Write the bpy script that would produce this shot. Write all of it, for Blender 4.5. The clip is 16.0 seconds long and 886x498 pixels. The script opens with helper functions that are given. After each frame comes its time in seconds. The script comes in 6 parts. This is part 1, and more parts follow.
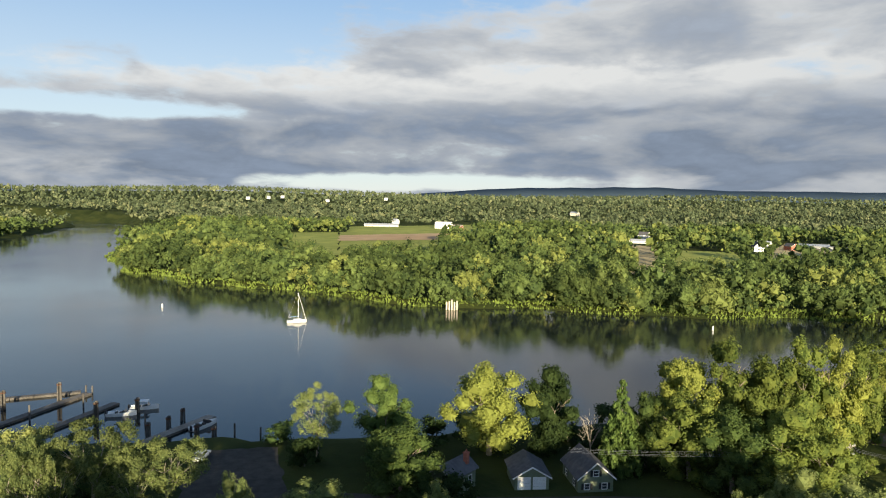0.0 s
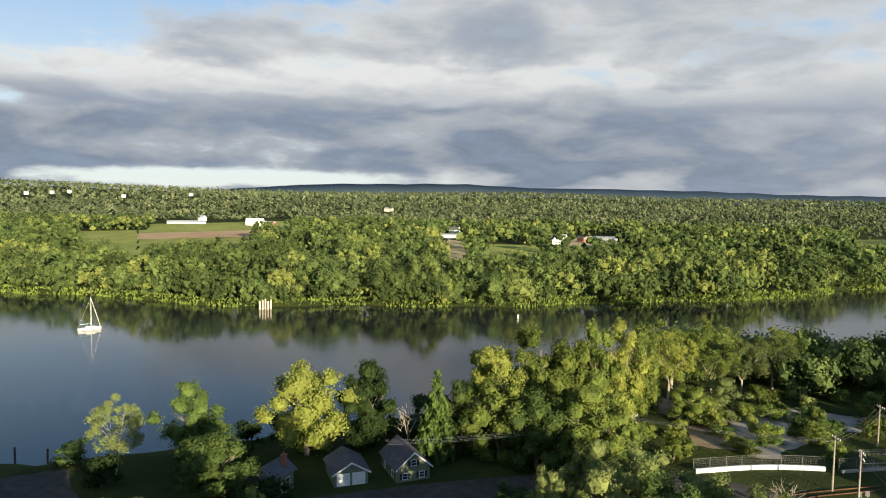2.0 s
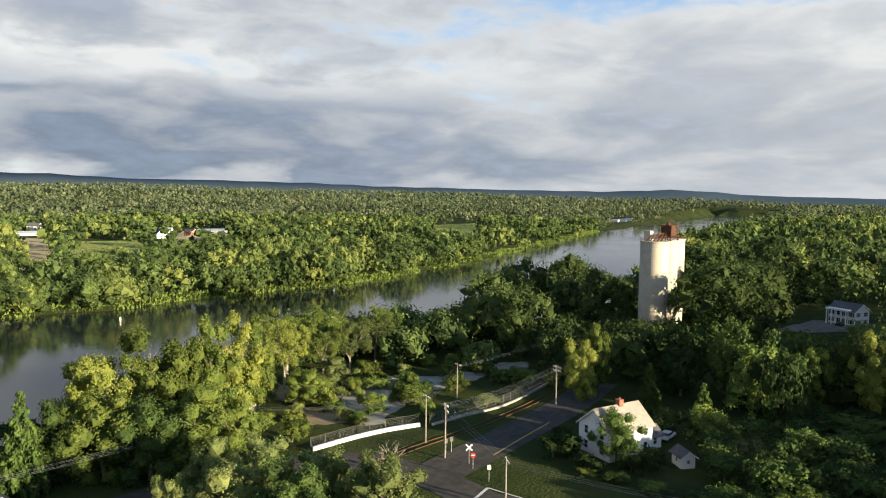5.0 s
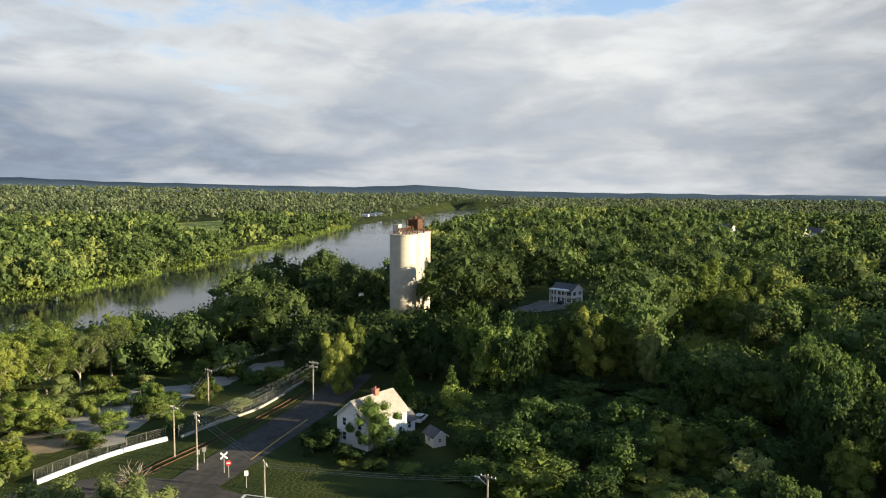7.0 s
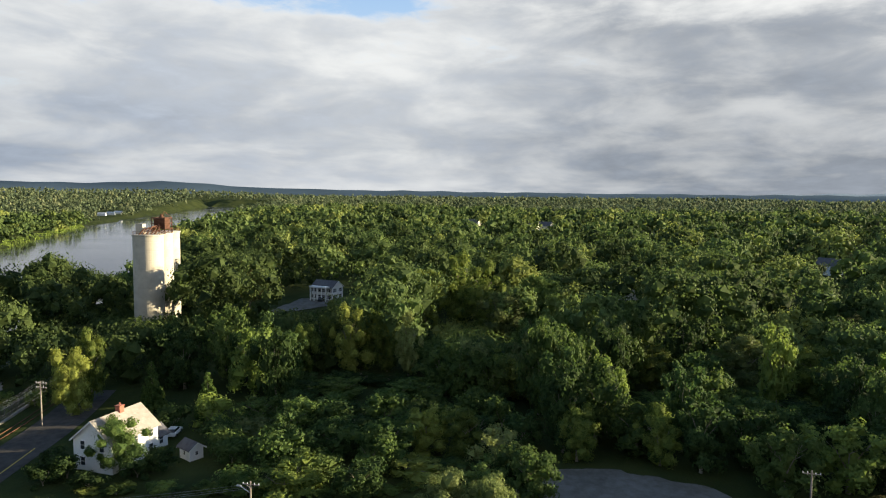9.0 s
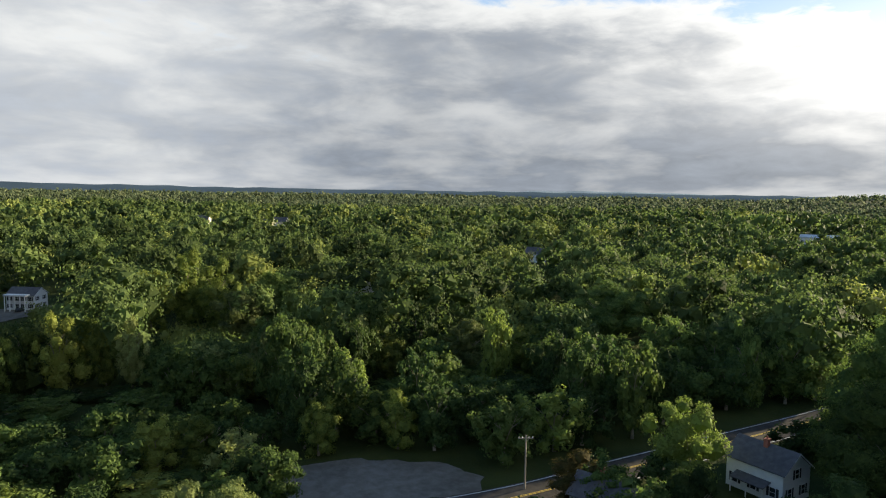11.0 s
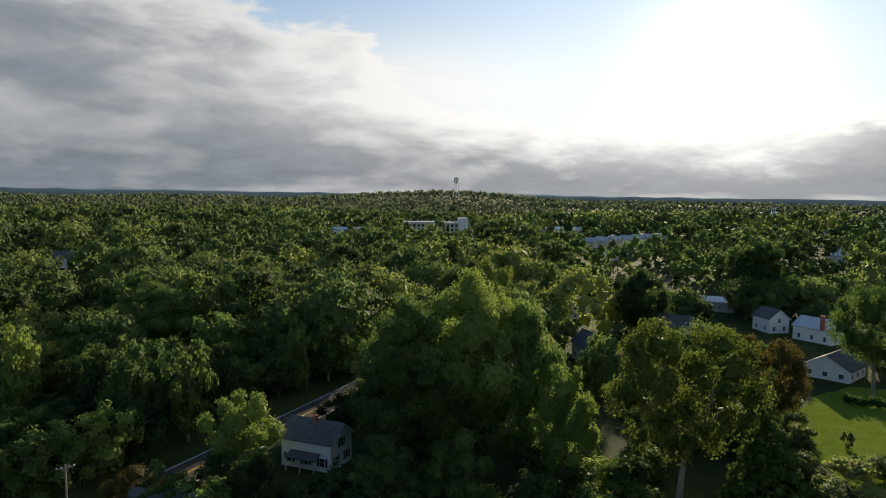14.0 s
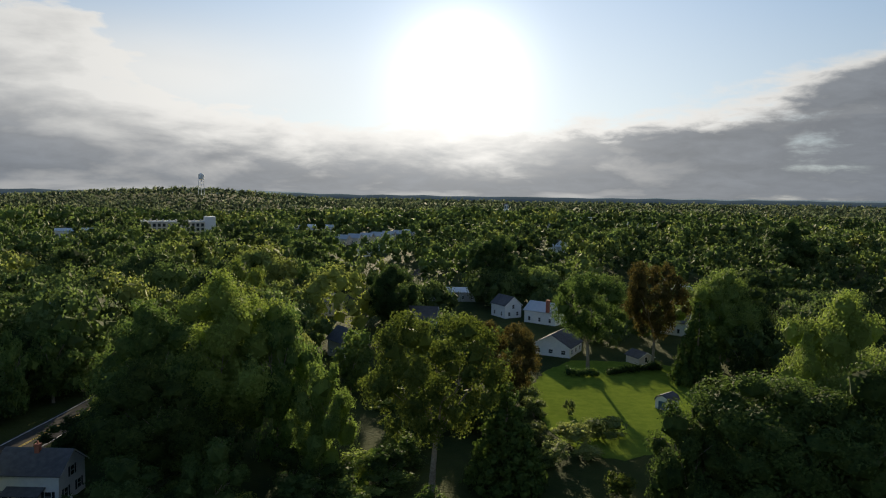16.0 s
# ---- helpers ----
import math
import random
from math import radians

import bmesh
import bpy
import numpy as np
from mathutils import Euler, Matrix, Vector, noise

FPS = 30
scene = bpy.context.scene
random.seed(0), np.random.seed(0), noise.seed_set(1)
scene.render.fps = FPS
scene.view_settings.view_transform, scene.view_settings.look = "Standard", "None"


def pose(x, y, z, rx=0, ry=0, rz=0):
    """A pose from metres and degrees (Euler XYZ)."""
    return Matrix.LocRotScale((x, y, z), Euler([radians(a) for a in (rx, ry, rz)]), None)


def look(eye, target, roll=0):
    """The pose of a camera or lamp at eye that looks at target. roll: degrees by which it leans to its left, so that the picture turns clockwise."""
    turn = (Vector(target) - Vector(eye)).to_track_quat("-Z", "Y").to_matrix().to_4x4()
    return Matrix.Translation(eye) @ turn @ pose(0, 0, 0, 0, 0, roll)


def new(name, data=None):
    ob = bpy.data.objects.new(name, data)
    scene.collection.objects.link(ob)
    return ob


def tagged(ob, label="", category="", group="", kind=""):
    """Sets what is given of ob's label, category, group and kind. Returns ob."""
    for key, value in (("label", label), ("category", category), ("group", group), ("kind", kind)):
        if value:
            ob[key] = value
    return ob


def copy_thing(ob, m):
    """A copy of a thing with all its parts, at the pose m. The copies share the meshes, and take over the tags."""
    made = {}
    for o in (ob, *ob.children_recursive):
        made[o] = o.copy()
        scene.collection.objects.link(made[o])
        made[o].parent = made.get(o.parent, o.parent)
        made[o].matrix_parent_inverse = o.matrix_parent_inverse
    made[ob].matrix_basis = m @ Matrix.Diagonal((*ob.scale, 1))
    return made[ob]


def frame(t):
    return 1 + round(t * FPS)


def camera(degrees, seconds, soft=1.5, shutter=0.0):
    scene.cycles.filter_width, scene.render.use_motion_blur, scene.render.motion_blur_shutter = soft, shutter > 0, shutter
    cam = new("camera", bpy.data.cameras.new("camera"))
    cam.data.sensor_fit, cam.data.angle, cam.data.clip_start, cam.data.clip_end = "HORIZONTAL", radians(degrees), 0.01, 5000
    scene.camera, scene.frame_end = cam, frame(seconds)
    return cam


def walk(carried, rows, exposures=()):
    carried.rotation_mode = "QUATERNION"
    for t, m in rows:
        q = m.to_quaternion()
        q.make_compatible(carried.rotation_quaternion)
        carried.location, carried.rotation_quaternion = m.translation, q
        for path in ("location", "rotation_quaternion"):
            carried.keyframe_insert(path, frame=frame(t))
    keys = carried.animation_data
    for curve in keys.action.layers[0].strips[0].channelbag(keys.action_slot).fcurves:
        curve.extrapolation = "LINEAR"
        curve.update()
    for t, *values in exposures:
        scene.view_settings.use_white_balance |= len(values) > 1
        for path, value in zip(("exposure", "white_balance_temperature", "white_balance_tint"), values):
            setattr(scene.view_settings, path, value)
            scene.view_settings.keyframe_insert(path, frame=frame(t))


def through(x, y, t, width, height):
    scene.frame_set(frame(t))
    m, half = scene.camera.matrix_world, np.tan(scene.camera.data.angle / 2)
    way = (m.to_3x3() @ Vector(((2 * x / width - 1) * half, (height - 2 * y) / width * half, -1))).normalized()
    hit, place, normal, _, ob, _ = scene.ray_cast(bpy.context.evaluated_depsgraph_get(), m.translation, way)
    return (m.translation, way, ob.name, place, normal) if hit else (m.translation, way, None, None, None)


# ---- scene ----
WATER = -4.6
EYE = 46.0

# ------------------------------------------------------------------ camera
cam = camera(65.8, 16.0, soft=1.1)
# seconds, heading, pitch, lean
TURN = [
    (0, 0.00, -4.00, 0.84),
    (0.5, -3.26, -4.02, 0.81),
    (1, -6.96, -4.06, 0.82),
    (1.5, -11.04, -4.09, 0.83),
    (2, -15.40, -4.10, 0.94),
    (2.5, -21.04, -4.13, 0.97),
    (3, -26.53, -4.16, 0.94),
    (3.5, -31.69, -4.22, 0.90),
    (4, -36.85, -4.24, 0.85),
    (4.2, -38.92, -4.27, 0.84),
    (6.3, -60.62, -4.48, 0.44),
    (6.5, -62.66, -4.50, 0.42),
    (7, -67.78, -4.55, 0.40),
    (7.5, -72.54, -4.60, 0.38),
    (8, -77.63, -4.63, 0.36),
    (8.5, -82.75, -4.65, 0.43),
    (8.7, -84.78, -4.63, 0.46),
    (10.8, -107.09, -4.79, 0.87),
    (11, -109.62, -4.75, 0.87),
    (11.5, -116.04, -4.68, 0.81),
    (12, -122.17, -4.66, 0.83),
    (12.5, -129.43, -4.59, 0.87),
    (13, -136.02, -4.51, 0.81),
    (13.5, -141.20, -4.47, 0.77),
    (14, -146.32, -4.47, 0.83),
    (14.5, -151.49, -4.44, 0.84),
    (15, -156.63, -4.41, 0.88),
    (15.5, -161.71, -4.38, 0.93),
    (16, -166.80, -4.35, 0.92),
]
walk(cam, [(t, pose(0, 0, EYE, 90, 0, y) @ pose(0, 0, 0, p) @ pose(0, 0, 0, 0, 0, r)) for t, y, p, r in TURN],
     [(0, 1.30), (3, 1.38), (4, 1.44), (6.5, 1.54), (8.5, 1.55), (11.2, 1.54), (12, 1.45), (13, 1.22), (14, 1.04), (16, 0.84)])

# ------------------------------------------------------------------ light
SUN_AZ, SUN_EL = radians(-168.0), radians(10.0)
to_sun = Vector((-math.sin(SUN_AZ) * math.cos(SUN_EL), math.cos(SUN_AZ) * math.cos(SUN_EL), math.sin(SUN_EL)))
sun = new("sun", bpy.data.lights.new("sun", "SUN"))
sun.data.energy, sun.data.angle, sun.data.color = 5.0, radians(0.6), (1.0, 0.85, 0.57)
sun.matrix_world = look((0, 0, 300), Vector((0, 0, 300)) - to_sun)


def node_kit(tree):
    def n(kind, **kw):
        node = tree.nodes.new(kind)
        for k, v in kw.items():
            if k == "op":
                node.operation = v
            elif k == "blend":
                node.blend_type = v
            elif k == "dtype":
                node.data_type = v
            else:
                node.inputs[int(k[1:])].default_value = v
        return node

    def m(op, a, b=None, clamp=False):
        node = tree.nodes.new("ShaderNodeMath")
        node.operation, node.use_clamp = op, clamp
        for i, v in enumerate((a, b)):
            if v is None:
                continue
            if isinstance(v, (int, float)):
                node.inputs[i].default_value = v
            else:
                tree.links.new(v, node.inputs[i])
        return node.outputs[0]

    def mix(fac, a, b):
        node = tree.nodes.new("ShaderNodeMix")
        node.data_type = "RGBA"
        for i, v in ((0, fac), (6, a), (7, b)):
            if isinstance(v, (int, float, tuple)):
                node.inputs[i].default_value = (*v, 1.0) if isinstance(v, tuple) else v
            else:
                tree.links.new(v, node.inputs[i])
        return node.outputs[2]

    def step(v, lo, hi):
        node = tree.nodes.new("ShaderNodeMapRange")
        node.interpolation_type = "SMOOTHSTEP"
        tree.links.new(v, node.inputs[0])
        node.inputs[1].default_value, node.inputs[2].default_value = lo, hi
        return node.outputs[0]

    def noise_tex(vec, scale, detail=4.0, rough=0.55, dist=0.0):
        node = tree.nodes.new("ShaderNodeTexNoise")
        node.inputs["Scale"].default_value, node.inputs["Detail"].default_value = scale, detail
        node.inputs["Roughness"].default_value, node.inputs["Distortion"].default_value = rough, dist
        if vec is not None:
            tree.links.new(vec, node.inputs["Vector"])
        return node.outputs["Fac"]

    return n, m, mix, step, noise_tex


def build_sky():
    world = bpy.data.worlds.new("sky")
    scene.world = world
    world.use_nodes = True
    tree = world.node_tree
    tree.nodes.clear()
    n, m, mix, step, noise_tex = node_kit(tree)
    link = tree.links.new
    coord = n("ShaderNodeTexCoord").outputs["Generated"]
    sep = n("ShaderNodeSeparateXYZ")
    link(coord, sep.inputs[0])
    X, Y, Z = sep.outputs
    el = m("MULTIPLY", m("ARCSINE", Z), 57.2958)
    az0 = m("MULTIPLY", m("ARCTAN2", m("MULTIPLY", X, -1.0), Y), 57.2958)
    # headings run from +90 to -270 so that no seam lies in the view
    az = m("SUBTRACT", az0, m("MULTIPLY", m("GREATER_THAN", az0, 90.0), 360.0))
    # flattened cloud masses
    plane = n("ShaderNodeCombineXYZ")
    link(m("MULTIPLY", X, 3.0), plane.inputs[0])
    link(m("MULTIPLY", Y, 3.0), plane.inputs[1])
    link(m("ADD", m("MULTIPLY", Z, 8.0), m("MULTIPLY", m("POWER", m("MAXIMUM", Z, 0.001), 0.5), 1.0)), plane.inputs[2])
    P = plane.outputs[0]
    big = noise_tex(P, 0.75, 2.0, 0.45, 0.0)
    mid = noise_tex(P, 2.0, 6.0, 0.52, 0.25)
    fine = noise_tex(P, 6.0, 8.0, 0.6, 0.35)
    body = m("ADD", m("MULTIPLY", big, 0.42), m("ADD", m("MULTIPLY", mid, 0.36), m("MULTIPLY", fine, 0.22)))

    # where the deck opens: over the river to the north-west, and round the sun
    def bump(a0, wa, e0, we):
        da = m("DIVIDE", m("SUBTRACT", az, a0), wa)
        de = m("DIVIDE", m("SUBTRACT", el, e0), we)
        return m("POWER", 2.71828, m("MULTIPLY", m("ADD", m("MULTIPLY", da, da), m("MULTIPLY", de, de)), -1.0))

    off = m("SUBTRACT", az, -166.0)
    ds = m("DIVIDE", off, m("SUBTRACT", 33.0, m("MULTIPLY", m("GREATER_THAN", off, 0.0), 4.0)))
    edge = m("ADD", m("MULTIPLY", m("MULTIPLY", ds, ds), 6.0), m("ADD", m("MULTIPLY", step(off, 20.0, 28.0), 3.0), 4.6))
    edge = m("MINIMUM", edge, m("ADD", m("MULTIPLY", m("ABSOLUTE", off), 0.10), 10.2))
    over = m("SUBTRACT", el, m("ADD", edge, m("MULTIPLY", m("SUBTRACT", m("ADD", m("MULTIPLY", mid, 0.6), m("MULTIPLY", fine, 0.4)), 0.5), 9.0)))
    gap_sun = m("MULTIPLY", step(over, -0.2, 1.3), step(az, -235.0, -215.0))
    gap_nw = m("ADD", m("MULTIPLY", bump(27.0, 33.0, 20.0, 9.0), 1.5), m("ADD", m("MULTIPLY", bump(30.0, 14.0, 6.6, 0.7), 0.75), m("MULTIPLY", bump(4.0, 14.0, 1.5, 0.7), 0.7)))
    gap_small = m("ADD", bump(-62.0, 11.0, 15.5, 1.6), m("MULTIPLY", bump(-82.0, 9.0, 15.0, 1.3), 0.9))
    # the sky overhead, out of view, is darkened to weaken the ambient light
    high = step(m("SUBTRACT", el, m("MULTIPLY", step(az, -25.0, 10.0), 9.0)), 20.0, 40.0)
    thin = m("ADD", m("ADD", m("MULTIPLY", gap_nw, 0.36), m("MULTIPLY", gap_small, 0.20)), m("MULTIPLY", high, 0.14))
    cover = step(m("SUBTRACT", body, thin), 0.30, 0.43)
    cover = m("MULTIPLY", cover, m("SUBTRACT", 1.0, gap_sun), True)
    veil = bump(-143.0, 15.0, 8.8, 4.0)
    cover = m("MAXIMUM", cover, m("MULTIPLY", veil, 0.85))
    # thick parts are grey below, thin parts and rims are white
    west = step(az, -80.0, -15.0)
    wave = m("ADD", el, m("MULTIPLY", m("SUBTRACT", mid, 0.5), 8.0))
    bank = m("MULTIPLY", m("MULTIPLY", step(wave, 0.5, 2.5), m("SUBTRACT", 1.0, step(wave, 7.0, 9.2))), west)
    crest = m("MULTIPLY", m("MULTIPLY", step(wave, 7.4, 9.0), m("SUBTRACT", 1.0, step(wave, 9.4, 11.5))), west)
    shade = step(m("SUBTRACT", m("ADD", m("MULTIPLY", body, 0.65), m("MULTIPLY", mid, 0.35)), m("MULTIPLY", thin, 0.5)), 0.36, 0.62)
    lowness = m("SUBTRACT", 1.0, step(el, 1.0, 12.0))
    dark = m("ADD", m("ADD", m("MULTIPLY", shade, 0.62), m("MULTIPLY", lowness, 0.22)), m("SUBTRACT", m("ADD", m("MULTIPLY", bank, 0.26), m("MULTIPLY", west, 0.14)), m("MULTIPLY", crest, 0.34)), True)
    dark = m("ADD", dark, m("MULTIPLY", m("SUBTRACT", 1.0, step(az, -196.0, -172.0)), 0.45), True)
    south = m("SUBTRACT", 1.0, step(az, -106.0, -80.0))
    dark = m("ADD", dark, m("ADD", m("MULTIPLY", south, 0.34), m("MULTIPLY", bump(-50.0, 26.0, 9.0, 11.0), 0.20)), True)
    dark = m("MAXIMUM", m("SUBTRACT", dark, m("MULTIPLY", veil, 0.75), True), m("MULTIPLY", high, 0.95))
    sunv = n("ShaderNodeVectorMath", op="DOT_PRODUCT")
    link(coord, sunv.inputs[0])
    sunv.inputs[1].default_value = to_sun
    near = m("MAXIMUM", sunv.outputs["Value"], 0.0)
    glow = m("ADD", m("MULTIPLY", m("POWER", near, 1500.0), 8.0), m("ADD", m("MULTIPLY", m("POWER", near, 260.0), 0.50), m("MULTIPLY", m("POWER", near, 10.0), 0.27)))
    rim = m("MAXIMUM", m("MULTIPLY", step(over, -4.2, 0.3), step(az, -185.0, -170.0)), m("MULTIPLY", step(over, -1.7, 0.1), 0.95))
    bright = mix(m("POWER", near, 5.0), (0.405, 0.41, 0.405), (0.66, 0.645, 0.615))
    grey = mix(m("POWER", near, 5.0), mix(west, (0.165, 0.185, 0.215), (0.112, 0.138, 0.18)), (0.19, 0.205, 0.225))
    mottle = n("ShaderNodeVectorMath", op="SCALE")
    link(grey, mottle.inputs[0])
    link(m("ADD", m("MULTIPLY", m("ADD", mid, fine), 0.7), 0.32), mottle.inputs["Scale"])
    grey = mottle.outputs[0]
    heavy = n("ShaderNodeVectorMath", op="SCALE")
    link(grey, heavy.inputs[0])
    link(m("SUBTRACT", 1.0, m("MULTIPLY", south, 0.26)), heavy.inputs["Scale"])
    grey = heavy.outputs[0]
    # unseen overhead cloud goes dark grey, to keep shaded ground dark
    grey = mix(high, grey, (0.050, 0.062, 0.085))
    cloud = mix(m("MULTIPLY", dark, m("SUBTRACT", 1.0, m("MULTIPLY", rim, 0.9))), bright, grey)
    sky = n("ShaderNodeTexSky")
    sky.sky_type, sky.sun_disc = "NISHITA", False
    sky.sun_elevation, sky.sun_rotation = SUN_EL, -SUN_AZ
    sky.air_density, sky.dust_density, sky.ozone_density = 1.0, 0.05, 2.0
    blue = n("ShaderNodeVectorMath", op="SCALE")
    link(sky.outputs[0], blue.inputs[0])
    blue.inputs["Scale"].default_value = 0.07
    clear = mix(0.72, blue.outputs[0], mix(step(el, 4.0, 24.0), (0.36, 0.42, 0.48), mix(step(el, 22.0, 50.0), (0.11, 0.24, 0.44), (0.03, 0.065, 0.14))))
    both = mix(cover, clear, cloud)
    halo = n("ShaderNodeVectorMath", op="SCALE")
    halo.inputs[0].default_value = (1.0, 0.96, 0.88)
    link(m("MULTIPLY", glow, m("SUBTRACT", 1.0, m("MULTIPLY", cover, 0.68))), halo.inputs["Scale"])
    total = n("ShaderNodeVectorMath", op="ADD")
    link(both, total.inputs[0])
    link(halo.outputs[0], total.inputs[1])
    bg = n("ShaderNodeBackground")
    link(total.outputs[0], bg.inputs[0])
    bg.inputs[1].default_value = 0.78
    out = n("ShaderNodeOutputWorld")
    link(bg.outputs[0], out.inputs[0])


build_sky()

# ------------------------------------------------------------------ materials
def surface(name, stops, scale=1.0, rough=0.8, metal=0.0, bump=0.0, bump_scale=None, spots=0.0, rand=0.0, island=False, gloss=0.3):
    """Two colours mixed by noise at two scales; rand shifts brightness per object."""
    mat = bpy.data.materials.new(name)
    mat.use_nodes = True
    tree = mat.node_tree
    bsdf = tree.nodes["Principled BSDF"]
    n, m, mix, step, noise_tex = node_kit(tree)
    pos = n("ShaderNodeNewGeometry").outputs["Position"] if rand == 0 and not island else n("ShaderNodeTexCoord").outputs["Object"]
    a = noise_tex(pos, scale, 5.0, 0.6)
    b = noise_tex(pos, scale * 0.13, 3.0, 0.5)
    fac = step(m("ADD", m("MULTIPLY", a, 0.6), m("MULTIPLY", b, 0.4)), 0.32, 0.68)
    col = mix(fac, stops[0], stops[1])
    if spots:
        col = mix(m("MULTIPLY", step(noise_tex(pos, scale * 0.4, 6.0, 0.7), 0.55, 0.75), spots), col, stops[2])
    if rand or island:
        r = n("ShaderNodeObjectInfo").outputs["Random"] if not island else n("ShaderNodeNewGeometry").outputs["Random Per Island"]
        hsv = n("ShaderNodeHueSaturation")
        tree.links.new(col, hsv.inputs["Color"])
        tree.links.new(m("ADD", m("MULTIPLY", r, 2 * rand), 1.0 - rand), hsv.inputs["Value"])
        col = hsv.outputs[0]
    tree.links.new(col, bsdf.inputs["Base Color"])
    bsdf.inputs["Roughness"].default_value, bsdf.inputs["Metallic"].default_value = rough, metal
    bsdf.inputs["Specular IOR Level"].default_value = gloss
    if bump:
        bp = n("ShaderNodeBump")
        bp.inputs["Strength"].default_value, bp.inputs["Distance"].default_value = 1.0, bump
        tree.links.new(noise_tex(pos, bump_scale or scale * 3, 4.0), bp.inputs["Height"])
        tree.links.new(bp.outputs[0], bsdf.inputs["Normal"])
    return mat


def foliage(name, light, deep, warm, through=0.35, patch=0.5, far=False):
    mat = bpy.data.materials.new(name)
    mat.use_nodes = True
    tree = mat.node_tree
    tree.nodes.clear()
    n, m, mix, step, noise_tex = node_kit(tree)
    geo = n("ShaderNodeNewGeometry")
    pos = geo.outputs["Position"]
    leaf = geo.outputs["Random Per Island"]
    patchy = noise_tex(pos, 0.09 if far else patch, 3.0)
    col = mix(step(patchy, 0.35, 0.65), deep, light)
    col = mix(m("MULTIPLY", leaf, 0.5), col, light)
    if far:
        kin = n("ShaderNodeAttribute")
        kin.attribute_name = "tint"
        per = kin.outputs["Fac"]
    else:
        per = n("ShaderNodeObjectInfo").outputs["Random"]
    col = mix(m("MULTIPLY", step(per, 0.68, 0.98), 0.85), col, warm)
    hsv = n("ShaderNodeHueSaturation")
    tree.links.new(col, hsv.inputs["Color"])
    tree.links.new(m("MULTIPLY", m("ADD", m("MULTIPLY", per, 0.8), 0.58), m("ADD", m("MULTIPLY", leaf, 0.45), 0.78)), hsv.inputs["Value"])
    col = hsv.outputs[0]
    d = n("ShaderNodeBsdfPrincipled")
    d.inputs["Roughness"].default_value, d.inputs["Specular IOR Level"].default_value = 0.75, 0.08
    t = n("ShaderNodeBsdfTranslucent")
    bright = n("ShaderNodeHueSaturation")
    bright.inputs["Value"].default_value, bright.inputs["Saturation"].default_value = 1.6, 1.08
    tree.links.new(col, bright.inputs["Color"])
    tree.links.new(col, d.inputs["Base Color"])
    tree.links.new(bright.outputs[0], t.inputs["Color"])
    mx = n("ShaderNodeMixShader")
    mx.inputs[0].default_value = through
    tree.links.new(d.outputs[0], mx.inputs[1])
    tree.links.new(t.outputs[0], mx.inputs[2])
    out = n("ShaderNodeOutputMaterial")
    tree.links.new(mx.outputs[0], out.inputs[0])
    return mat


LEAF = foliage("leaf_green", (0.111, 0.160, 0.045), (0.043, 0.078, 0.026), (0.143, 0.180, 0.043), 0.36)
LEAF_PALE = foliage("leaf_pale", (0.169, 0.200, 0.070), (0.088, 0.122, 0.045), (0.185, 0.200, 0.069), 0.32)
LEAF_YELLOW = foliage("leaf_yellow_green", (0.154, 0.188, 0.043), (0.068, 0.104, 0.027), (0.177, 0.192, 0.045), 0.32)
LEAF_DARK = foliage("leaf_dark", (0.064, 0.100, 0.032), (0.027, 0.052, 0.019), (0.077, 0.105, 0.029), 0.36)
LEAF_RUST = foliage("leaf_rust", (0.098, 0.078, 0.026), (0.058, 0.060, 0.020), (0.095, 0.085, 0.028), 0.3)
LEAF_FAR = foliage("leaf_far", (0.124, 0.170, 0.053), (0.038, 0.066, 0.026), (0.169, 0.188, 0.053), 0.34, far=True)
# far leaf colour, greyed and lifted to stand in for distance haze
LEAF_HAZED = foliage("leaf_hazed", (0.123, 0.152, 0.080), (0.062, 0.088, 0.051), (0.159, 0.170, 0.090), 0.3, far=True)
SEDGE = foliage("sedge", (0.150, 0.200, 0.045), (0.105, 0.150, 0.036), (0.14, 0.18, 0.045), 0.3)
NEEDLE = foliage("needles", (0.08, 0.12, 0.03), (0.035, 0.065, 0.018), (0.10, 0.13, 0.03), 0.2)
BARK = surface("bark", ((0.16, 0.13, 0.10), (0.30, 0.26, 0.20)), 3.0, 0.9, bump=0.03)
BARK_PALE = surface("bark_pale", ((0.24, 0.21, 0.17), (0.36, 0.32, 0.26)), 2.0, 0.85, bump=0.03)
ASPHALT = surface("asphalt", ((0.058, 0.054, 0.050), (0.10, 0.092, 0.082), (0.04, 0.038, 0.036)), 0.6, 0.97, bump=0.01, bump_scale=9, spots=0.5, gloss=0.02)
GRAVEL = surface("gravel", ((0.13, 0.12, 0.10), (0.22, 0.21, 0.19), (0.08, 0.07, 0.05)), 0.5, 0.95, bump=0.05, bump_scale=5, spots=0.5, gloss=0.04)
CONCRETE = surface("concrete", ((0.42, 0.38, 0.31), (0.56, 0.51, 0.42), (0.28, 0.24, 0.19)), 0.35, 0.85, bump=0.02, spots=0.5)
OLD_SLAB = surface("old_slab", ((0.24, 0.23, 0.20), (0.42, 0.39, 0.35), (0.10, 0.10, 0.06)), 0.25, 0.9, bump=0.03, spots=0.95, gloss=0.04)
WHITE = surface("white_paint", ((0.70, 0.71, 0.72), (0.80, 0.80, 0.79)), 1.5, 0.6)
CREAM = surface("cream_paint", ((0.55, 0.50, 0.42), (0.64, 0.59, 0.50)), 1.5, 0.7)
GREEN_WALL = surface("green_siding", ((0.14, 0.17, 0.11), (0.19, 0.22, 0.15)), 1.5, 0.7)
GREY_WALL = surface("grey_siding", ((0.30, 0.31, 0.31), (0.38, 0.39, 0.39)), 1.5, 0.7)
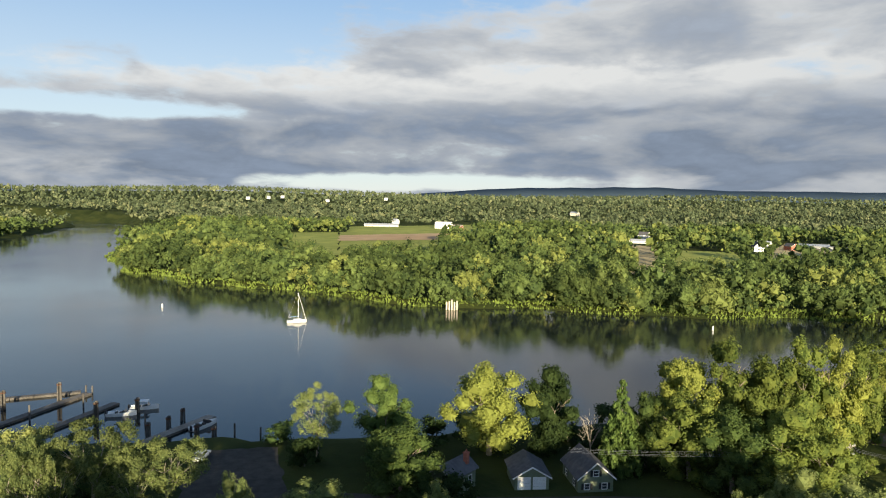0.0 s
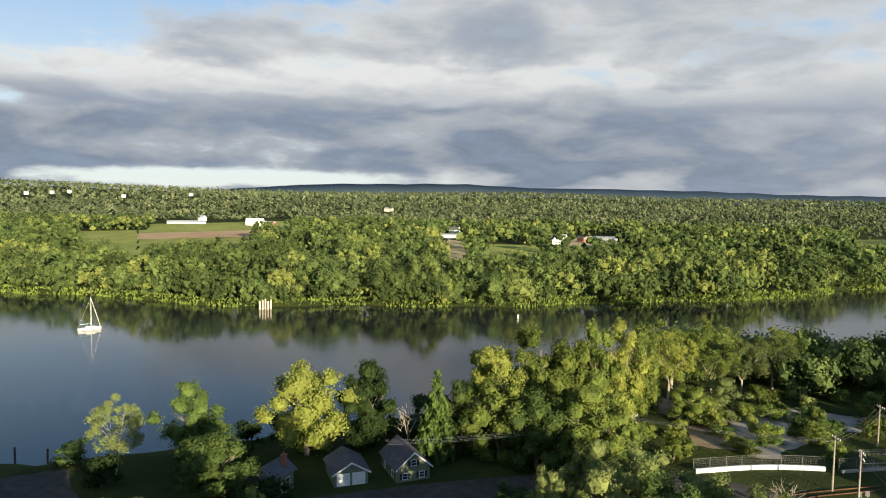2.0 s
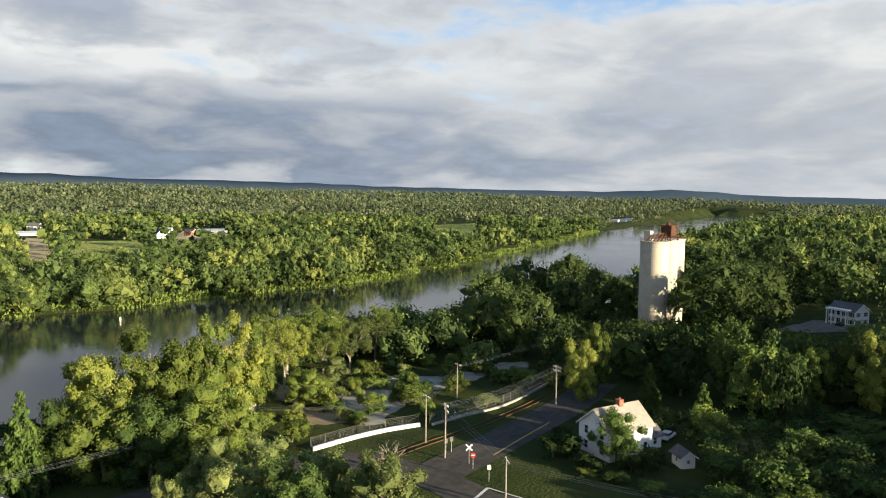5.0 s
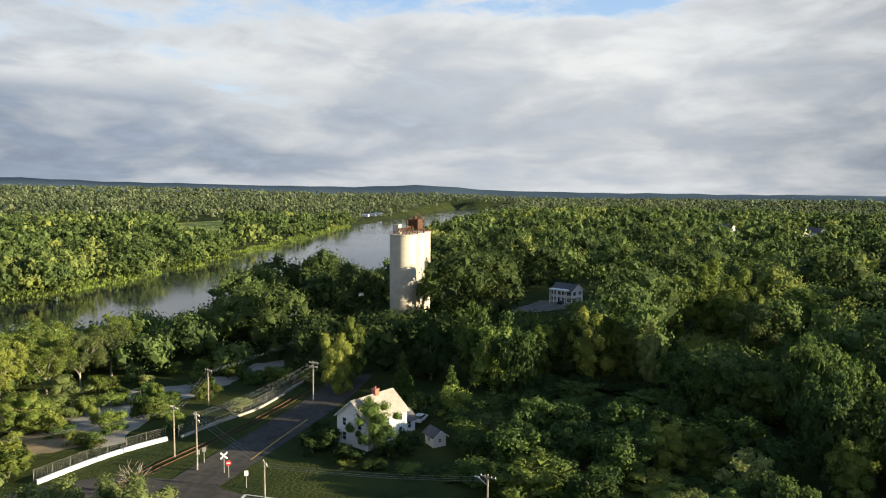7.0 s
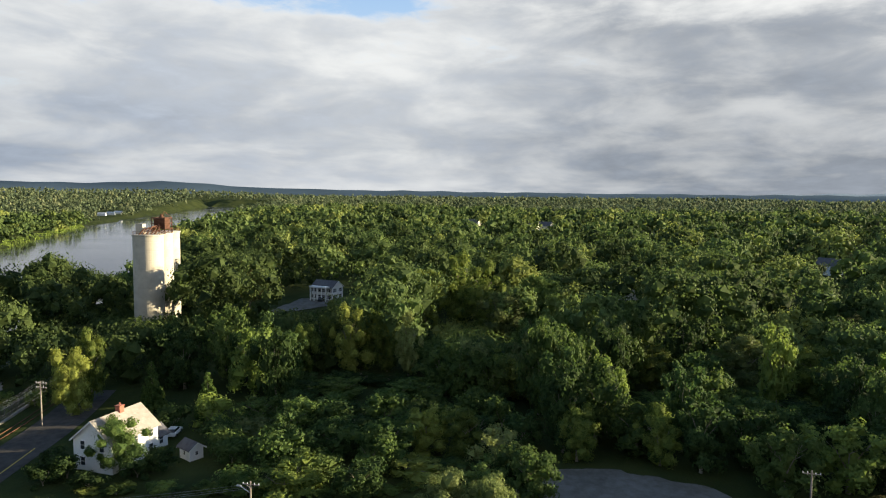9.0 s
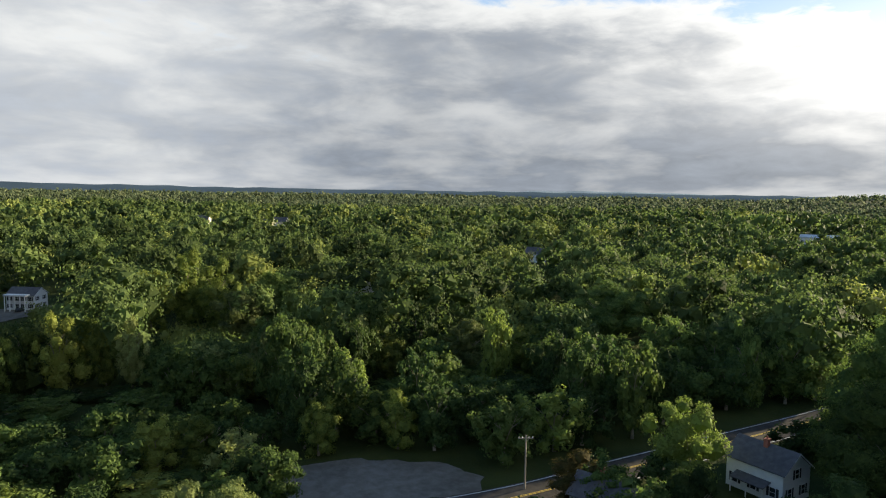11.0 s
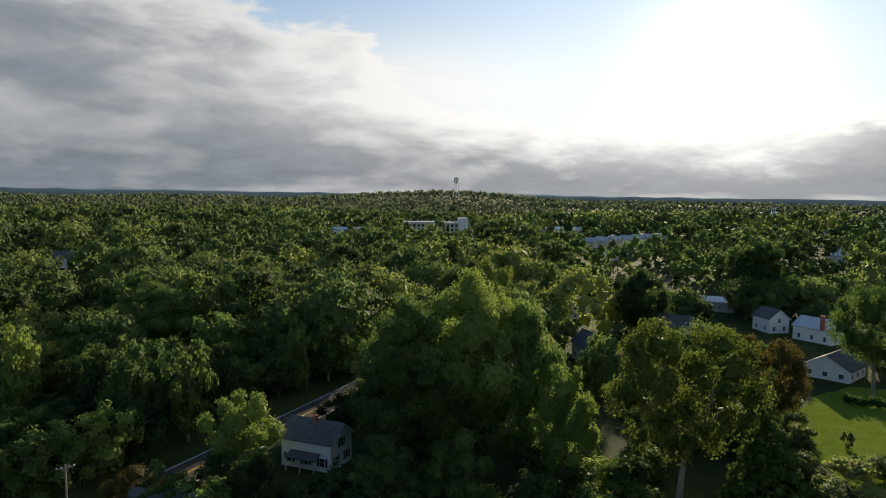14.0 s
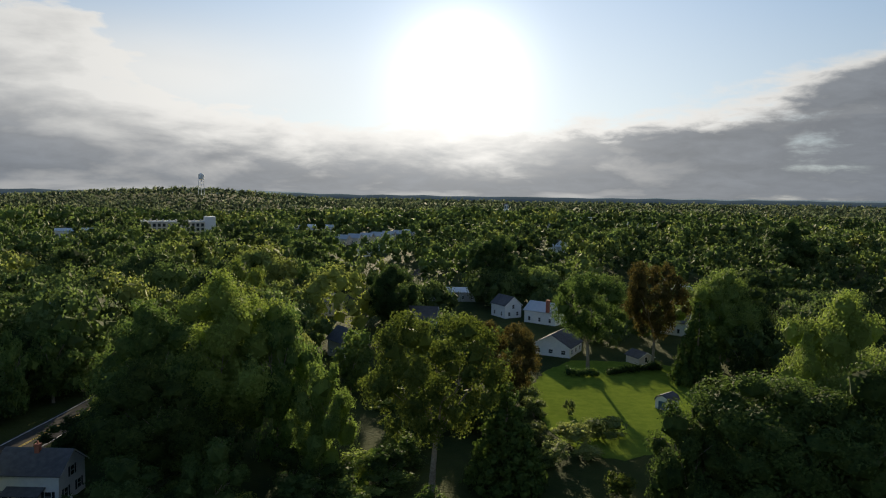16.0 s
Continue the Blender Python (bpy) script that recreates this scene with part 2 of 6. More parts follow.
SHINGLE = surface("shingle", ((0.09, 0.09, 0.10), (0.14, 0.14, 0.15), (0.06, 0.06, 0.06)), 1.2, 0.9, bump=0.02, spots=0.4, gloss=0.04)
SHINGLE_TAN = surface("shingle_tan", ((0.28, 0.25, 0.22), (0.38, 0.35, 0.31), (0.2, 0.17, 0.15)), 1.2, 0.9, bump=0.02, spots=0.4, gloss=0.04)
TIN = surface("tin_roof", ((0.50, 0.53, 0.56), (0.62, 0.64, 0.66)), 0.5, 0.45, 0.5)
BRICK = surface("red_brick", ((0.30, 0.10, 0.07), (0.40, 0.16, 0.11)), 3.0, 0.9, bump=0.01)
RUST = surface("rust", ((0.085, 0.04, 0.027), (0.15, 0.07, 0.04), (0.04, 0.025, 0.02)), 1.2, 0.85, 0.2, spots=0.6)
WOOD = surface("weathered_wood", ((0.20, 0.17, 0.14), (0.33, 0.30, 0.26)), 2.0, 0.9, bump=0.02)
WOOD_DARK = surface("wet_wood", ((0.055, 0.05, 0.045), (0.12, 0.11, 0.10)), 2.0, 0.7, bump=0.02)
# weathered dock wood, its colour darkened for the shade lying on it
DECK_SHADED = surface("old_deck_shaded", ((0.10, 0.09, 0.08), (0.19, 0.17, 0.15)), 2.0, 0.85, bump=0.02)
STEEL = surface("galvanised_steel", ((0.38, 0.39, 0.40), (0.50, 0.51, 0.52)), 2.0, 0.45, 0.8)
OLD_STEEL = surface("dull_steel", ((0.13, 0.13, 0.12), (0.20, 0.20, 0.19)), 2.0, 0.7, 0.3)
BLACK = surface("black_paint", ((0.02, 0.02, 0.022), (0.035, 0.035, 0.037)), 2.0, 0.5)
RED = surface("red_paint", ((0.50, 0.03, 0.03), (0.58, 0.05, 0.04)), 2.0, 0.5)
BLUE = surface("blue_paint", ((0.05, 0.12, 0.20), (0.08, 0.16, 0.25)), 2.0, 0.5)
PAINT_W = surface("road_paint_white", ((0.55, 0.55, 0.53), (0.72, 0.72, 0.70)), 1.5, 0.8)
PAINT_Y = surface("road_paint_yellow", ((0.50, 0.36, 0.06), (0.62, 0.46, 0.10)), 1.5, 0.8)
GLASS = surface("dark_window_glass", ((0.03, 0.035, 0.04), (0.05, 0.055, 0.06)), 0.5, 0.08, gloss=0.6)


def water_material():
    mat = bpy.data.materials.new("river_water")
    mat.use_nodes = True
    tree = mat.node_tree
    bsdf = tree.nodes["Principled BSDF"]
    n, m, mix, step, noise_tex = node_kit(tree)
    pos = n("ShaderNodeNewGeometry").outputs["Position"]
    bsdf.inputs["Base Color"].default_value = (0.016, 0.022, 0.022, 1)
    bsdf.inputs["IOR"].default_value = 1.33
    calm = step(noise_tex(pos, 0.012, 3.0), 0.4, 0.65)
    tree.links.new(m("ADD", m("MULTIPLY", calm, 0.06), 0.07), bsdf.inputs["Roughness"])
    bp = n("ShaderNodeBump")
    bp.inputs["Strength"].default_value, bp.inputs["Distance"].default_value = 1.0, 0.012
    h = m("ADD", noise_tex(pos, 0.9, 3.0), m("MULTIPLY", noise_tex(pos, 0.25, 2.0), 1.5))
    tree.links.new(h, bp.inputs["Height"])
    tree.links.new(bp.outputs[0], bsdf.inputs["Normal"])
    return mat


RIVER = water_material()


def ground_material():
    """Grass, leaf litter and soil; a farm mosaic on the far plain."""
    mat = bpy.data.materials.new("ground_cover")
    mat.use_nodes = True
    tree = mat.node_tree
    bsdf = tree.nodes["Principled BSDF"]
    n, m, mix, step, noise_tex = node_kit(tree)
    pos = n("ShaderNodeNewGeometry").outputs["Position"]
    a = noise_tex(pos, 0.05, 5.0, 0.6)
    b = noise_tex(pos, 0.8, 5.0, 0.65)
    col = mix(step(a, 0.35, 0.65), (0.030, 0.044, 0.015), (0.060, 0.072, 0.022))
    col = mix(m("MULTIPLY", step(b, 0.5, 0.75), 0.6), col, (0.050, 0.052, 0.024))
    tree.links.new(col, bsdf.inputs["Base Color"])
    bsdf.inputs["Roughness"].default_value = 0.95
    bsdf.inputs["Specular IOR Level"].default_value = 0.03
    bp = n("ShaderNodeBump")
    bp.inputs["Strength"].default_value, bp.inputs["Distance"].default_value = 1.0, 0.25
    tree.links.new(noise_tex(pos, 1.6, 5.0), bp.inputs["Height"])
    tree.links.new(bp.outputs[0], bsdf.inputs["Normal"])
    return mat


GROUND = ground_material()
GRASS = surface("mown_grass", ((0.11, 0.165, 0.025), (0.17, 0.225, 0.035), (0.19, 0.20, 0.05)), 0.5, 0.9, bump=0.10, bump_scale=7, spots=0.3, gloss=0.0)
FIELD_GREEN = surface("field_green", ((0.22, 0.26, 0.07), (0.36, 0.38, 0.11)), 0.05, 0.95, bump=0.5, bump_scale=0.8, gloss=0.04)
FIELD_TAN = surface("field_tan", ((0.42, 0.34, 0.19), (0.55, 0.45, 0.27)), 0.05, 0.95, bump=0.5, bump_scale=0.8, gloss=0.04)
FIELD_SOIL = surface("field_soil", ((0.44, 0.30, 0.18), (0.55, 0.40, 0.25)), 0.05, 0.95, bump=0.5, bump_scale=0.8, gloss=0.03)
SOIL = surface("bare_soil", ((0.24, 0.17, 0.10), (0.33, 0.26, 0.17), (0.12, 0.12, 0.05)), 0.4, 0.95, bump=0.06, spots=0.5, gloss=0.04)

# ------------------------------------------------------------------ terrain
FAR_SHORE = [(2300, 900), (1500, 690), (950, 547), (730, 469), (533, 392), (276, 308), (195, 306), (132, 307), (83, 312),
             (32, 329), (-11, 322), (-39, 353), (-88, 375), (-146, 407), (-204, 453), (-276, 570), (-335, 730), (-390, 990),
             (-620, 1330), (-1300, 1650)]
NEAR_SHORE = [(-1400, 1430), (-800, 1260), (-600, 1105), (-495, 763), (-400, 500), (-230, 210), (-112, 128), (-64, 127), (-42, 131), (0, 136),
              (36, 144), (80, 162), (118, 166), (150, 160), (190, 157), (240, 163), (270, 166), (286, 163), (300, 152), (350, 163), (480, 226), (620, 285), (800, 330), (1100, 400), (1500, 480), (2300, 620)]
LOOP = np.array(FAR_SHORE + NEAR_SHORE, float)


def shore_distance(x, y):
    """Distance to the river's edge, negative over water."""
    x, y = np.asarray(x, float), np.asarray(y, float)
    best, inside = np.full(x.shape, 1e9), np.zeros(x.shape, bool)
    for (ax, ay), (bx, by) in zip(LOOP, np.roll(LOOP, -1, 0)):
        ex, ey = bx - ax, by - ay
        t = np.clip(((x - ax) * ex + (y - ay) * ey) / (ex * ex + ey * ey), 0, 1)
        best = np.minimum(best, np.hypot(x - ax - t * ex, y - ay - t * ey))
        if ay != by:
            inside ^= ((ay > y) != (by > y)) & (x < ex * (y - ay) / ey + ax)
    wob = 2.5 * np.sin(x * 0.11 + 1.3 * np.sin(y * 0.07)) + 1.5 * np.sin(y * 0.19 + x * 0.05)
    return np.where(inside, -best, best) + wob * np.clip(np.hypot(x, y) / 300, 0.3, 1.5)


def ramp(v, lo, hi):
    t = np.clip((v - lo) / (hi - lo), 0, 1)
    return t * t * (3 - 2 * t)


def heading(x, y):
    a = np.degrees(np.arctan2(-x, y))
    return np.where(a > 90, a - 360, a)


def land(x, y):
    x, y = np.asarray(x, float), np.asarray(y, float)
    d, a = np.hypot(x, y), heading(x, y)
    south = ramp(-a, 66, 80) * ramp(a, -262, -235)
    roll = 3.0 * np.sin(x / 130 + 0.7) * np.sin(y / 170 + 0.4) * ramp(d, 260, 700)
    z_s = 5 * np.sin(x / 230 + 2) * np.sin(y / 190) * ramp(d, 600, 1300) + 8 * ramp(d, 230, 640) + 4 * ramp(d, 1200, 2600) + 30 * np.exp(-((a + 146) / 8) ** 2) * ramp(d, 1500, 2300)
    z_n = -2.0 + 62 * ramp(d, 950, 3300) * (0.5 + 0.5 * ramp(a, -70, -20)) + 12 * np.exp(-((a - 20) / 14) ** 2) * ramp(d, 1300, 2700)
    rolls = 7 * np.sin(x / 310 + 1) * np.sin(y / 260) * ramp(d, 900, 1800)
    z = south * (z_s + roll) + (1 - south) * (z_n + rolls) * ramp(d, 130, 330)
    return z


def ground_z(x, y):
    s = shore_distance(x, y)
    w = ramp(s, -4.0, 2.5)
    return land(x, y) * w + (WATER - 3.0) * (1 - w)


def gz(x, y):
    return float(ground_z(np.array([x]), np.array([y]))[0])


def mesh_object(name, verts, faces, material, parent=None, smooth=False):
    me = bpy.data.meshes.new(name)
    me.from_pydata([tuple(v) for v in verts], [], [tuple(f) for f in faces])
    me.materials.append(material)
    if smooth:
        me.shade_smooth()
    ob = new(name, me)
    ob.parent = parent
    return ob


def tri_mesh(name, co, material, tint=None):
    """A mesh of loose triangles from an (n, 3, 3) array."""
    co = np.ascontiguousarray(co, np.float32).reshape(-1, 3)
    k = len(co) // 3
    me = bpy.data.meshes.new(name)
    me.vertices.add(3 * k)
    me.vertices.foreach_set("co", co.ravel())
    me.loops.add(3 * k)
    me.loops.foreach_set("vertex_index", np.arange(3 * k, dtype=np.int32))
    me.polygons.add(k)
    me.polygons.foreach_set("loop_start", np.arange(0, 3 * k, 3, dtype=np.int32))
    me.update(calc_edges=True)
    if tint is not None:
        me.attributes.new("tint", "FLOAT", "FACE").data.foreach_set("value", np.ascontiguousarray(tint, np.float32))
    me.materials.append(material)
    return me


def build_ground():
    radii = np.concatenate([[0.0], np.geomspace(14, 4700, 180)])
    na = 360
    ang = np.linspace(0, 2 * np.pi, na, endpoint=False)
    rr, aa = np.meshgrid(radii, ang, indexing="ij")
    x, y = rr * np.sin(aa), rr * np.cos(aa)
    z = ground_z(x, y)
    verts = np.stack([x, y, z], -1).reshape(-1, 3)
    faces = []
    for i in range(len(radii) - 1):
        for j in range(na):
            k = (j + 1) % na
            faces.append((i * na + j, (i + 1) * na + j, (i + 1) * na + k, i * na + k))
    tagged(mesh_object("ground", verts, faces, GROUND, smooth=True), "rolling ground of grass, soil and leaf litter", "ground", kind="structure")
    lo, hi = -1500, 2400
    tagged(mesh_object("water", [(lo, 90, WATER), (hi, 90, WATER), (hi, 1700, WATER), (lo, 1700, WATER)], [(0, 1, 2, 3)], RIVER),
           "calm wide river mirroring clouds and trees", "river", kind="structure")


build_ground()


def draped(name, outline, lift, material, label, category, cell=2.5):
    """A flat patch that follows the ground."""
    bm = bmesh.new()
    wob = random.Random(len(outline) + int(abs(outline[0][0]) * 7))
    ragged = []
    for (ax, ay), (bx, by) in zip(outline, outline[1:] + outline[:1]):
        n = max(1, min(14, int(math.hypot(bx - ax, by - ay) / 1.6)))
        jit = min(2.5, 0.10 * math.hypot(bx - ax, by - ay) / n * 3)
        for k in range(n):
            q = jit if k else 0.0
            ragged.append((ax + (bx - ax) * k / n + wob.uniform(-q, q), ay + (by - ay) * k / n + wob.uniform(-q, q)))
    vs = [bm.verts.new((px, py, 0)) for px, py in ragged]
    bm.faces.new(vs)
    xs, ys = [p[0] for p in outline], [p[1] for p in outline]
    big = max(max(xs) - min(xs), max(ys) - min(ys))
    cell = max(cell, big / 60)
    for axis, lo, hi in ((0, min(xs), max(xs)), (1, min(ys), max(ys))):
        v = lo + cell
        while v < hi:
            co = (v, 0, 0) if axis == 0 else (0, v, 0)
            no = (1, 0, 0) if axis == 0 else (0, 1, 0)
            bmesh.ops.bisect_plane(bm, geom=bm.verts[:] + bm.edges[:] + bm.faces[:], plane_co=co, plane_no=no)
            v += cell
    co = np.array([v.co[:2] for v in bm.verts])
    zz = ground_z(co[:, 0], co[:, 1])
    for v, z in zip(bm.verts, zz):
        v.co.z = z + lift
    bmesh.ops.recalc_face_normals(bm, faces=bm.faces[:])
    for f in bm.faces:
        if f.normal.z < 0:
            f.normal_flip()
    me = bpy.data.meshes.new(name)
    bm.to_mesh(me)
    bm.free()
    me.materials.append(material)
    return tagged(new(name, me), label, category, kind="structure")


def ribbon(name, line, width, lift, material, label, category, kind="structure", parent=None):
    """A strip of road or paint along a smooth line."""
    pts = smooth_line(line)
    verts, faces = [], []
    for i, p in enumerate(pts):
        d = (pts[min(i + 1, len(pts) - 1)] - pts[max(i - 1, 0)]).normalized()
        s = Vector((-d.y, d.x)) * width / 2
        for q in (p + s, p - s):
            verts.append((q.x, q.y, gz(p.x, p.y) + lift))
        if i:
            k = 2 * i
            faces.append((k - 2, k - 1, k + 1, k))
    ob = mesh_object(name, verts, faces, material, parent)
    if kind:
        tagged(ob, label, category, kind=kind)
    return ob


def smooth_line(line, gap=3.0):
    pts = [Vector(p) for p in line]
    ext = [2 * pts[0] - pts[1]] + pts + [2 * pts[-1] - pts[-2]]
    out = []
    for i in range(1, len(ext) - 2):
        a, b, c, d = ext[i - 1:i + 3]
        n = max(2, int((c - b).length / gap))
        for k in range(n):
            t = k / n
            out.append(0.5 * ((2 * b) + (c - a) * t + (2 * a - 5 * b + 4 * c - d) * t * t + (3 * b - a - 3 * c + d) * t ** 3))
    out.append(pts[-1])
    return out


# roads
MAIN_ROAD = [(78, 62), (84, 45), (90, 10), (90, -38), (95, -68), (103, -112), (112, -165), (112, -240), (104, -420), (112, -900)]
SIDE_ROAD = [(78, 62), (79, 78), (73, 92), (55, 99), (30, 101), (0, 100), (-40, 103)]
RAIL_ROAD = [(82, 76), (104, 78), (130, 81), (152, 86)]
ribbon("road", MAIN_ROAD, 8.5, 0.05, ASPHALT, "grey asphalt road with white edge lines", "road")
ribbon("road", SIDE_ROAD, 7.5, 0.06, ASPHALT, "grey asphalt side road past the river houses", "road")
ribbon("road", RAIL_ROAD, 9.0, 0.07, ASPHALT, "worn asphalt lane beside the railway line", "road")


# ------------------------------------------------------------------ small mesh tools
def part(name, bm, material, parent, label=""):
    me = bpy.data.meshes.new(name)
    bm.to_mesh(me)
    bm.free()
    me.materials.append(material)
    ob = new(name, me)
    ob.parent = parent
    if label:
        ob["label"] = label
    return ob


def box(bm, lo, hi, bevel=0.0):
    r = bmesh.ops.create_cube(bm, size=1.0)
    c = [(a + b) / 2 for a, b in zip(lo, hi)]
    s = [b - a for a, b in zip(lo, hi)]
    for v in r["verts"]:
        v.co = Vector([v.co[i] * s[i] + c[i] for i in range(3)])
    if bevel:
        bmesh.ops.bevel(bm, geom=list({e for v in r["verts"] for e in v.link_edges}), offset=bevel, segments=1, affect="EDGES")
    return bm


def rod(bm, a, b, r0, r1=None, seg=8):
    a, b = Vector(a), Vector(b)
    r1 = r0 if r1 is None else r1
    turn = (b - a).to_track_quat("Z", "Y").to_matrix()
    rings = []
    for p, r in ((a, r0), (b, r1)):
        rings.append([bm.verts.new(p + turn @ Vector((r * math.cos(2 * math.pi * k / seg), r * math.sin(2 * math.pi * k / seg), 0))) for k in range(seg)])
    for k in range(seg):
        bm.faces.new((rings[0][k], rings[0][(k + 1) % seg], rings[1][(k + 1) % seg], rings[1][k]))
    bm.faces.new(rings[0][::-1])
    bm.faces.new(rings[1])
    return bm


def tube(bm, pts, r, seg=5):
    """One bent round bar through the points."""
    rings = []
    for i, p in enumerate(pts):
        d = (Vector(pts[min(i + 1, len(pts) - 1)]) - Vector(pts[max(i - 1, 0)])).normalized()
        turn = d.to_track_quat("Z", "Y").to_matrix()
        rings.append([bm.verts.new(Vector(p) + turn @ Vector((r * math.cos(2 * math.pi * k / seg), r * math.sin(2 * math.pi * k / seg), 0))) for k in range(seg)])
    for a, b in zip(rings, rings[1:]):
        for k in range(seg):
            bm.faces.new((a[k], a[(k + 1) % seg], b[(k + 1) % seg], b[k]))
    return bm


def prism(bm, outline, y0, y1):
    """An outline in x and z, drawn out along y."""
    f = [bm.verts.new((x, y0, z)) for x, z in outline]
    b = [bm.verts.new((x, y1, z)) for x, z in outline]
    n = len(f)
    bm.faces.new(f)
    bm.faces.new(b[::-1])
    for i in range(n):
        bm.faces.new((f[i], b[i], b[(i + 1) % n], f[(i + 1) % n]))
    bmesh.ops.recalc_face_normals(bm, faces=bm.faces[:])
    return bm


def lathe(bm, cx, cy, profile, seg):
    rings = [[bm.verts.new((cx + r * math.cos(2 * math.pi * k / seg), cy + r * math.sin(2 * math.pi * k / seg), z)) for k in range(seg)] for r, z in profile]
    for a, b in zip(rings, rings[1:]):
        for k in range(seg):
            bm.faces.new((a[k], a[(k + 1) % seg], b[(k + 1) % seg], b[k]))
    bm.faces.new(rings[0][::-1])
    bm.faces.new(rings[-1])
    return bm


def thing(name, x, y, z=None, turn=0.0, label="", category="", group=""):
    e = new(name)
    e.matrix_world = pose(x, y, gz(x, y) if z is None else z, 0, 0, turn)
    return tagged(e, label, category, group)


# ------------------------------------------------------------------ trees
def ico_tris():
    bm = bmesh.new()
    bmesh.ops.create_icosphere(bm, subdivisions=1, radius=1.0)
    out = np.array([[v.co[:] for v in f.verts] for f in bm.faces])
    bm.free()
    return out


ICO = ico_tris()
OCT = np.array([[(0, 0, z), (x, 0, 0), (0, y, 0)] for x in (1, -1) for y in (1, -1) for z in (1, -1)], float)


def unit(rng, n):
    v = rng.normal(size=(n, 3))
    return v / np.linalg.norm(v, axis=1, keepdims=True)


def leaves_round(rng, centres, radii, count, size, up=0.25, core=True, shape=None, loose=0.55, fill=0.70, own=False, hub=None):
    """Leaf sprays on the outside of clumps, and a rough core that stops the view."""
    centres, radii = np.asarray(centres, float), np.asarray(radii, float)
    w = radii ** 2 / np.sum(radii ** 2)
    pick = rng.choice(len(radii), count, p=w)
    u = unit(rng, count)
    u[:, 2] += up
    u /= np.linalg.norm(u, axis=1, keepdims=True)
    p = centres[pick] + u * (radii[pick] * rng.uniform(0.60, 1.20, count))[:, None]
    nrm = u + loose * unit(rng, count)
    if hub is not None:
        away = p - np.asarray(hub, float)[pick]
        nrm = 0.75 * nrm + 0.6 * away / (np.linalg.norm(away, axis=1, keepdims=True) + 1e-6)
    # sprays hang, so that even those on top stand towards the horizon
    nrm[:, 2] *= 0.42
    nrm /= np.linalg.norm(nrm, axis=1, keepdims=True)
    owners = np.concatenate([pick, np.repeat(np.arange(len(radii)), len(ICO if shape is None else shape))])
    t = np.cross(nrm, unit(rng, count))
    t /= np.linalg.norm(t, axis=1, keepdims=True) + 1e-9
    b = np.cross(nrm, t)
    s = (size * rng.uniform(0.6, 1.35, count))[:, None]
    tri = np.stack([p + t * s * 0.75, p - t * s * 0.45 + b * s * 0.5, p - t * s * 0.45 - b * s * 0.5], 1)
    if not core:
        return tri
    shape = ICO if shape is None else shape
    spin = np.linalg.qr(rng.normal(size=(len(radii), 3, 3)))[0]
    lump = shape[None] * (radii[:, None, None, None] * fill) * rng.uniform(0.85, 1.15, (len(radii), 1, 1, 3))
    cores = (np.einsum("nij,nfvj->nfvi", spin, lump) + centres[:, None, None, :]).reshape(-1, 3, 3)
    return (np.concatenate([tri, cores]), owners) if own else np.concatenate([tri, cores])


def broad_clumps(rng, H, R, n, low=0.3, squash=1.0, lobes=0.32):
    """Clumps over an uneven dome from low * H up to H."""
    mid, half = H * (1 + low) / 2, H * (1 - low) / 2
    i = np.arange(n) + 0.5
    ph, zz = i * 2.39996 + rng.uniform(0, 6), 1 - 2.05 * i / n
    rad = np.sqrt(np.maximum(0.08, 1 - np.clip(np.abs(zz), 0, 1) ** 2.6))
    k = rng.uniform(0.58, 0.84, n) * (1 + 0.22 * np.sin(2 * ph + rng.uniform(0, 6)) * np.sin(3 * zz + rng.uniform(0, 6)))
    c = np.stack([np.cos(ph) * rad * R * k, np.sin(ph) * rad * R * k, mid + zz * half * 0.80 * squash * rng.uniform(0.85, 1.06, n)], 1)
    c += rng.normal(size=(n, 3)) * R * 0.06
    # a few big limbs push the outline out, the rest sinks in
    way = unit(rng, 7)
    rel = (c - [0, 0, mid]) / [R, R, half]
    rel_n = rel / (np.linalg.norm(rel, axis=1, keepdims=True) + 1e-6)
    push = 1.06 - 0.8 * lobes + lobes * np.max(np.clip(rel_n @ way.T, 0, 1) ** 6, axis=1)
    c = [0, 0, mid] + (c - [0, 0, mid]) * push[:, None]
    r = R * rng.uniform(0.22, 0.40, n)
    c = np.concatenate([c, [[0, 0, mid], [0, 0, mid + half * 0.35], [0, 0, mid - half * 0.3]]])
    r = np.concatenate([r, [R * 0.5, R * 0.42, R * 0.4]])
    return c, r


def billows(rng, centres, radii, each):
    """Smaller clumps on the outer and upper side of each lobe of a crown."""
    mid = np.average(centres, axis=0)
    out = centres - mid
    out /= np.linalg.norm(out, axis=1, keepdims=True) + 1e-6
    k = np.repeat(np.arange(len(radii)), each)
    u = out[k] * 0.8 + [0, 0, 0.35] + 0.85 * unit(rng, len(k))
    u /= np.linalg.norm(u, axis=1, keepdims=True)
    return centres[k] + u * (radii[k] * rng.uniform(0.55, 0.95, len(k)))[:, None], radii[k] * rng.uniform(0.28, 0.52, len(k))


def full_crown(rng, c, r, count, size, each=5, shape=None, fill=0.74):
    """Lobes with a rough core, and billows of leaf sprays over them."""
    bc, br = billows(rng, c, r, each)
    mid = np.average(c, axis=0) - [0, 0, 1.0]
    return np.concatenate([leaves_round(rng, c, r, int(count * 0.35), size, shape=shape, fill=fill, hub=np.tile(mid, (len(c), 1))),
                           leaves_round(rng, bc, br, count - int(count * 0.35), size, core=False, loose=0.75, hub=np.tile(mid, (len(bc), 1)))])


